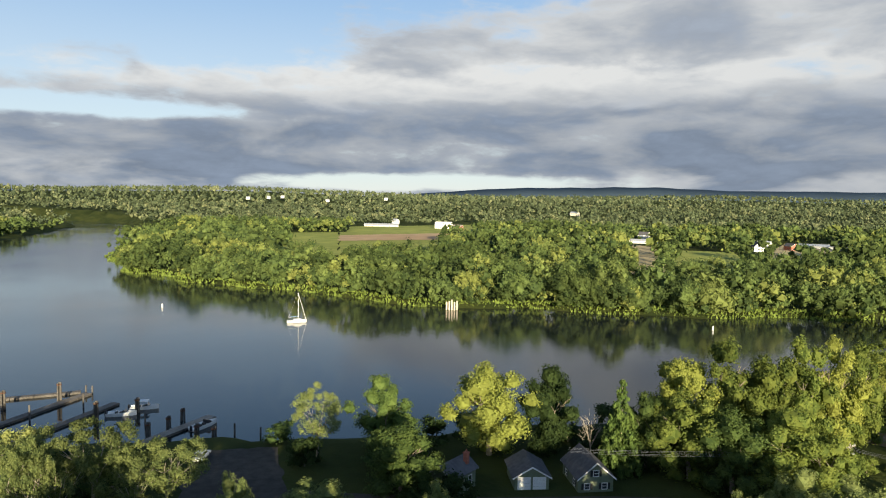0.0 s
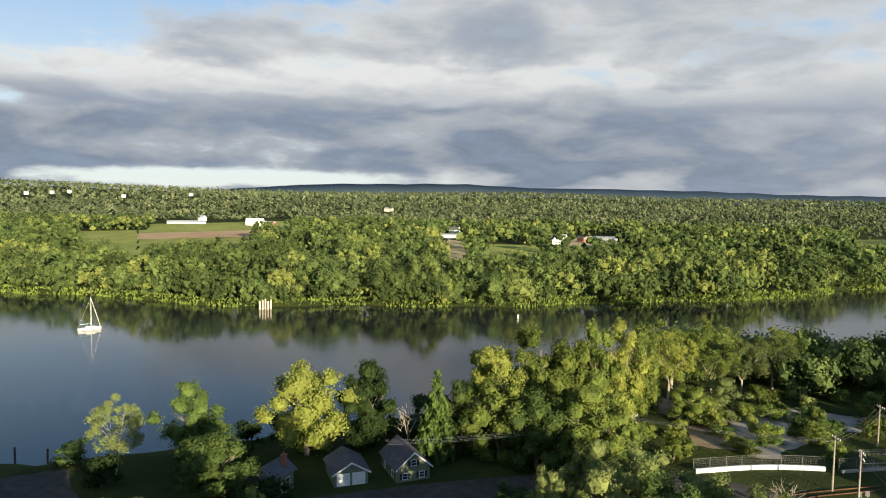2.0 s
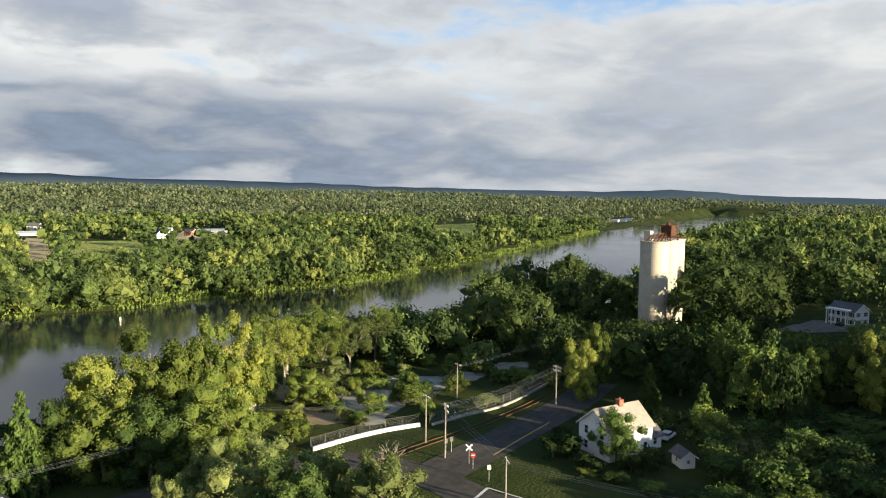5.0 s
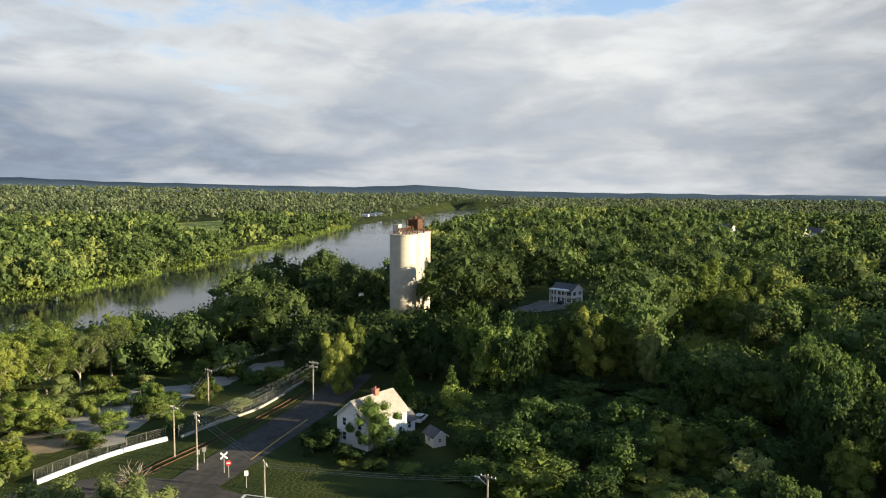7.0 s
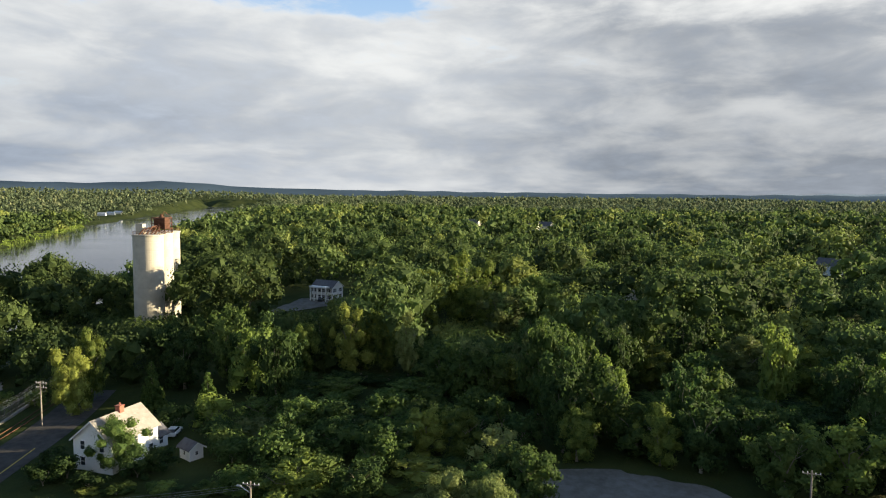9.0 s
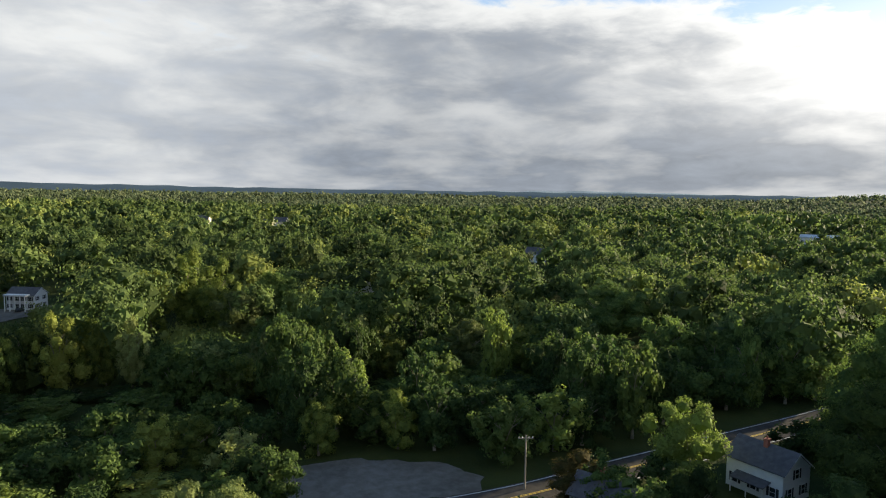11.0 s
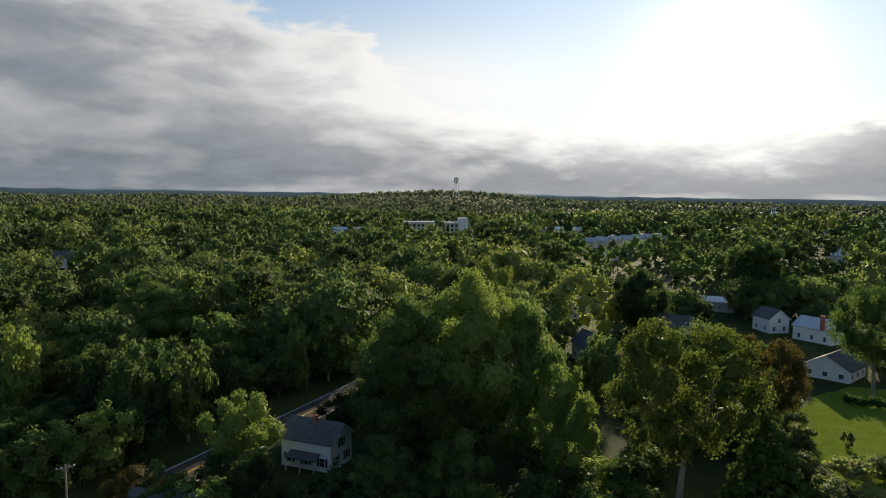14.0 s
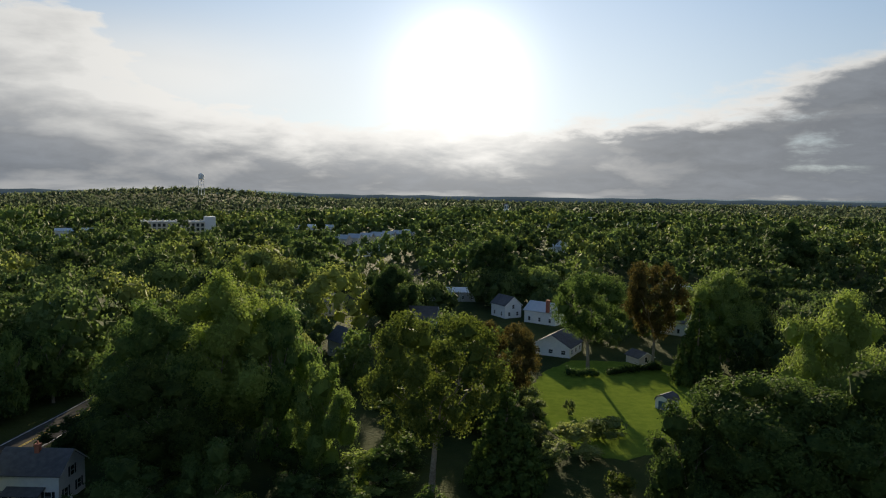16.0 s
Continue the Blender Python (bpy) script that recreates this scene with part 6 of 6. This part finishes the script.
def motorboat(x, y, turn, words, size=1.0, top=False):
    e = thing("motorboat", x, y, WATER, turn, words, "boat", "moored boats")
    bm = bmesh.new()
    L, W, n = 6.5 * size, 2.3 * size, 10
    rings = []
    for i in range(n + 1):
        t = i / n
        w = W / 2 * max(0.03, (1 - t ** 3.2))
        z = 0.75 + 0.3 * t
        rings.append([bm.verts.new((-L / 2 + L * t, s * w * k, q)) for s, k, q in ((-1, 1, z), (-1, 0.8, 0.0), (1, 0.8, 0.0), (1, 1, z), (1, 0.8, z - 0.08), (1, 0.7, 0.35 + 0.35 * t * t), (-1, 0.7, 0.35 + 0.35 * t * t), (-1, 0.8, z - 0.08))])
    for a, b in zip(rings, rings[1:]):
        for k in range(8):
            bm.faces.new((a[k], a[(k + 1) % 8], b[(k + 1) % 8], b[k]))
    bm.faces.new(rings[0])
    bm.faces.new(rings[-1][::-1])
    bmesh.ops.recalc_face_normals(bm, faces=bm.faces[:])
    part("hull", bm, WHITE, e)
    bm = bmesh.new()
    prism(bm, [(0.3 * size, 0.8), (1.2 * size, 0.9), (0.7 * size, 1.45), (0.4 * size, 1.5)], -W * 0.36, W * 0.36)
    part("windshield", bm, GLASS, e)
    bm = bmesh.new()
    box(bm, (-L / 2 - 0.45, -0.25, 0.1), (-L / 2, 0.25, 1.25), 0.08)
    part("outboard_motor", bm, BLACK, e)
    for u in (-1.4, -0.4):
        bm = bmesh.new()
        box(bm, (u * size, -0.5, 0.4), (u * size + 0.5, 0.5, 0.95), 0.06)
        part("seat", bm, BLACK, e)
    if top:
        bm = bmesh.new()
        box(bm, (-1.2, -W * 0.42, 2.0), (1.0, W * 0.42, 2.08), 0.03)
        for u in (-1.1, 0.9):
            for s in (-1, 1):
                rod(bm, (u, s * W * 0.4, 0.8), (u, s * W * 0.4, 2.0), 0.03, None, 5)
        part("canopy", bm, WHITE, e)


motorboat(-73.8, 155.4, 10, "small white motorboat moored at the dock")
motorboat(-70.8, 160.6, 12, "white motorboat with a canopy moored at the dock", 1.0, True)
motorboat(-52.2, 148.5, 62, "dark-floored motorboat moored at the dock", 1.1)
motorboat(-99.5, 143.5, 60, "small white motorboat moored at the dock")


def landing():
    e = thing("ferry_landing", 4.5, 338.0, WATER, 0, "old concrete landing ramp on the far bank", "landing")
    bm = bmesh.new()
    vs = [bm.verts.new(v) for v in ((-4, -12, -0.4), (4, -12, -0.4), (4.5, 34, 4.5), (-4.5, 34, 4.5), (-4, -12, -2), (4, -12, -2), (4.5, 34, -2), (-4.5, 34, -2))]
    for f in ((0, 1, 2, 3), (7, 6, 5, 4), (0, 4, 5, 1), (1, 5, 6, 2), (2, 6, 7, 3), (3, 7, 4, 0)):
        bm.faces.new([vs[i] for i in f])
    part("ramp", bm, GRAVEL, e)
    for k in range(5):
        bm = bmesh.new()
        rod(bm, (-2.4 + 1.2 * k, -21 - (k % 2), -3), (-2.4 + 1.2 * k, -21 - (k % 2), 3.8 + 0.5 * (k % 3)), 0.42, 0.38, 10)
        part("mooring_post", bm, CONCRETE, e, "pale timber pile")
    bm = bmesh.new()
    box(bm, (-4, 26, 5.2), (4, 26.3, 5.6))
    for u in (-3.6, 3.6):
        rod(bm, (u, 26, 2.5), (u, 26, 6.2), 0.16, 0.16, 8)
    part("barrier", bm, WHITE, e)


landing()


# ------------------------------------------------------------------ garden things and vehicles
def barn_shed():
    x, y, a = -14.9, -156.8, -185.4
    e = thing("garden_shed", x, y, None, a - 30, "small white garden shed with a dark rounded roof", "shed")
    bm = bmesh.new()
    prism(bm, [(-1.6, -0.3), (1.6, -0.3), (1.6, 1.9), (1.15, 2.7), (0, 3.15), (-1.15, 2.7), (-1.6, 1.9)], -2.2, 2.2)
    part("wall", bm, WHITE, e)
    bm = bmesh.new()
    prism(bm, [(-1.75, 1.85), (-1.25, 2.78), (0, 3.25), (1.25, 2.78), (1.75, 1.85), (1.85, 1.9), (1.32, 2.88), (0, 3.4), (-1.32, 2.88), (-1.85, 1.9)], -2.4, 2.4)
    part("roof", bm, SHINGLE, e)
    for s in (-1, 1):
        bm = bmesh.new()
        box(bm, (min(0, s * 0.75), -2.26, 0.05), (max(0, s * 0.75), -2.2, 1.9), 0.02)
        part("door", bm, BLUE, e, "blue-grey shed door")


barn_shed()


def car(x, y, turn, paint, words):
    e = thing("car", x, y, gz(x, y) + 0.32, turn, words, "car", "parked cars")
    bm = bmesh.new()
    prism(bm, [(-2.2, 0.3), (2.2, 0.3), (2.25, 0.75), (1.3, 0.95), (-2.2, 0.95)], -0.88, 0.88)
    bmesh.ops.bevel(bm, geom=bm.edges[:], offset=0.07, segments=2, affect="EDGES")
    part("body", bm, paint, e)
    bm = bmesh.new()
    prism(bm, [(-1.9, 0.9), (0.95, 0.9), (0.35, 1.42), (-1.5, 1.45)], -0.76, 0.76)
    part("glasshouse", bm, GLASS, e)
    bm = bmesh.new()
    prism(bm, [(-1.5, 1.42), (0.35, 1.40), (0.25, 1.48), (-1.4, 1.5)], -0.72, 0.72)
    part("roof_panel", bm, paint, e)
    for u in (-1.4, 1.35):
        for s in (-0.8, 0.8):
            bm = bmesh.new()
            rod(bm, (u, s - 0.1, 0.32), (u, s + 0.1, 0.32), 0.32, 0.32, 14)
            part("tyre", bm, BLACK, e)


for spec, paint, words in (((286.9, 57.6, -78.6), WHITE, "white car parked by the columned house"), ((281.7, 61.7, -77.6), BLACK, "dark car parked by the columned house"),
                           ((123.8, 55.2, -66.0), WHITE, "white car parked behind the white house"), ((-41.8, 117.3, 19.6), WHITE, "white car parked by the docks"),
                           ((15.5, -251.1, -176.5), STEEL, "silver car parked by a white house")):
    car(spec[0], spec[1], spec[2] + 70, paint, words)


def hedge(x0, y0, x1, y1, h, w, words, seed):
    rng = np.random.default_rng(seed)
    L = math.hypot(x1 - x0, y1 - y0)
    n = max(3, int(L / 1.1))
    t = (np.arange(n) + 0.5) / n
    cx, cy = x0 + (x1 - x0) * t, y0 + (y1 - y0) * t
    c = np.stack([cx, cy, ground_z(cx, cy) + h * 0.5 + rng.normal(size=n) * 0.08 * h], 1)
    tri = leaves_round(rng, c, np.full(n, w) * rng.uniform(0.8, 1.15, n), n * 110, 0.26, up=0.4)
    tagged(new("hedge", tri_mesh("hedge", tri, LEAF_DARK)), words, "hedge")


hedge(8.2, -178.7, -0.0, -179.4, 2.0, 1.25, "dark clipped hedge across the lawn", 91)
hedge(-2.2, -182.4, -16.4, -192.3, 2.0, 1.25, "dark clipped hedge across the lawn", 92)
# rough growth in the garden and along the road
for x, y, h, r in [(8, -117, 5, 3.5), (11, -125, 5.5, 3.6), (13, -142, 5, 3.0), (15, -151, 5, 3.2), (17, -160, 6, 3.5), (-1, -133, 5.9, 5.0), (5, -127, 5.4, 3.9), (6, -146, 4.2, 1.3), (2, -122, 3.0, 3.2)]:
    plant(WOODS, "bush", x, y, h, r, LEAF_PALE, "pale overgrown shrub at the lawn's edge", "shrub", "shrubs", "shrub")
rg = random.Random(3)
for k in range(34):
    t = k / 33
    x, y = 99 + 3.5 * t + rg.uniform(-1.5, 1.5), 57 - 52 * t + rg.uniform(-1.5, 1.5)
    plant(WOODS, "bush", x, y, rg.uniform(0.8, 1.9), rg.uniform(1.2, 2.4), LEAF if k % 3 else LEAF_YELLOW, "low weedy growth along the road", "shrub", "shrubs", "shrub")
for k in range(64):
    x, y = rg.uniform(84, 150), rg.uniform(98, 134)
    if shore_distance(np.array([x]), np.array([y]))[0] < 6:
        continue
    plant(WOODS, "bush", x, y, rg.uniform(2.0, 6.0), rg.uniform(1.4, 3.2), LEAF_YELLOW if k % 2 else LEAF, "young shrub growing through cracked concrete", "shrub", "shrubs", "shrub")
for x, y, h, r in [(2, 99, 6.5, 3.8), (-2, 97, 6, 3.6), (33, -104, 6, 4), (34, -112, 6, 4), (32, -120, 6.5, 4), (37, -94, 5, 3.5), (30, -128, 6, 4), (104, 64, 5.5, 3.2), (101, 66, 4.5, 2.6), (107, 69, 4, 3), (105, 53, 4.5, 3), (108, 50, 5, 3.2), (100, 58, 3.5, 3), (122, 62, 6, 3.2), (126, 56, 7, 3.5), (121, 46, 6, 3.5), (116, 42, 6.5, 3.5), (112, 40, 6, 4)]:
    plant(WOODS, "bush", x, y, h, r, LEAF_DARK, "dark dense shrub beside a house", "shrub", "shrubs", "shrub")

# ------------------------------------------------------------------ distant woods
far_woods("woods", NEAR, 330, 16.5, 32, 1350, 0.60, (10, 25), (6.0, 13.5), 8, "thick green woodland canopy with dark gaps", shape=OCT)
far_woods("far_trees", 330, 560, 14.0, 15, 200, 0.85, (8, 22), (5.0, 11.5), 1, "dense green woods along the river", -72, 48, shape=OCT)
far_woods("far_trees", 330, 560, 17.0, 18, 220, 1.0, (9, 25), (6.0, 13.5), 5, "dense green woods behind the village", -212, -72, shape=OCT)
far_woods("far_trees", 560, 1150, 19.0, 8, 30, 1.7, (8, 25), (6.5, 14), 2, "green woods receding into the distance", shape=OCT)
far_woods("far_trees", 1150, 2000, 22, 3, 7, 2.8, (8, 24), (7, 13), 3, "far wooded hills", shape=OCT, leaf=LEAF_HAZED)
far_woods("far_trees", 2000, 3300, 31, 1, 3, 5.0, (12, 26), (14, 22), 4, "far wooded hills", shape=OCT, leaf=LEAF_HAZED)
far_woods("far_trees", 120, 1500, 60, 3, 12, 5.0, (12, 18), (8, 14), 6, "scattered woods beyond the town", -270, -212, shape=OCT)
far_woods("far_trees", 120, 1500, 60, 3, 12, 5.0, (12, 18), (8, 14), 7, "scattered woods up the river", 48, 90, shape=OCT)



def shore_grass():
    """Tall grass along the far bank."""
    rng = np.random.default_rng(33)
    pts = []
    for p, q in zip(FAR_SHORE[2:17], FAR_SHORE[3:18]):
        L = math.hypot(q[0] - p[0], q[1] - p[1])
        t = rng.uniform(size=int(L * 16))
        nx, ny = (q[1] - p[1]) / L, -(q[0] - p[0]) / L
        o = rng.uniform(-7, 7, len(t))
        pts.append(np.stack([p[0] + (q[0] - p[0]) * t + nx * o, p[1] + (q[1] - p[1]) * t + ny * o], 1))
    xy = np.concatenate(pts)
    e = shore_distance(xy[:, 0], xy[:, 1])
    xy = xy[(e > -2.2) & (e < 4.0)]
    n = len(xy)
    base = np.column_stack([xy, np.maximum(ground_z(xy[:, 0], xy[:, 1]), WATER) - 0.1])
    a = rng.uniform(0, 6.3, n)
    side = np.stack([np.cos(a), np.sin(a), 0 * a], 1) * rng.uniform(0.3, 0.7, n)[:, None]
    tip = base + np.stack([rng.normal(size=n) * 0.4, rng.normal(size=n) * 0.4, rng.uniform(0.8, 1.9, n)], 1)
    tagged(new("shore_grass", tri_mesh("shore_grass", np.stack([base - side, base + side, tip], 1), SEDGE)), "bright green grass along the far bank", "grass", kind="stuff")


shore_grass()

# the model trees were only patterns for the copies
for group in (HERO, WOODS):
    for obs in group.values():
        for m in obs:
            for o in (*m.children_recursive, m):
                bpy.data.objects.remove(o)
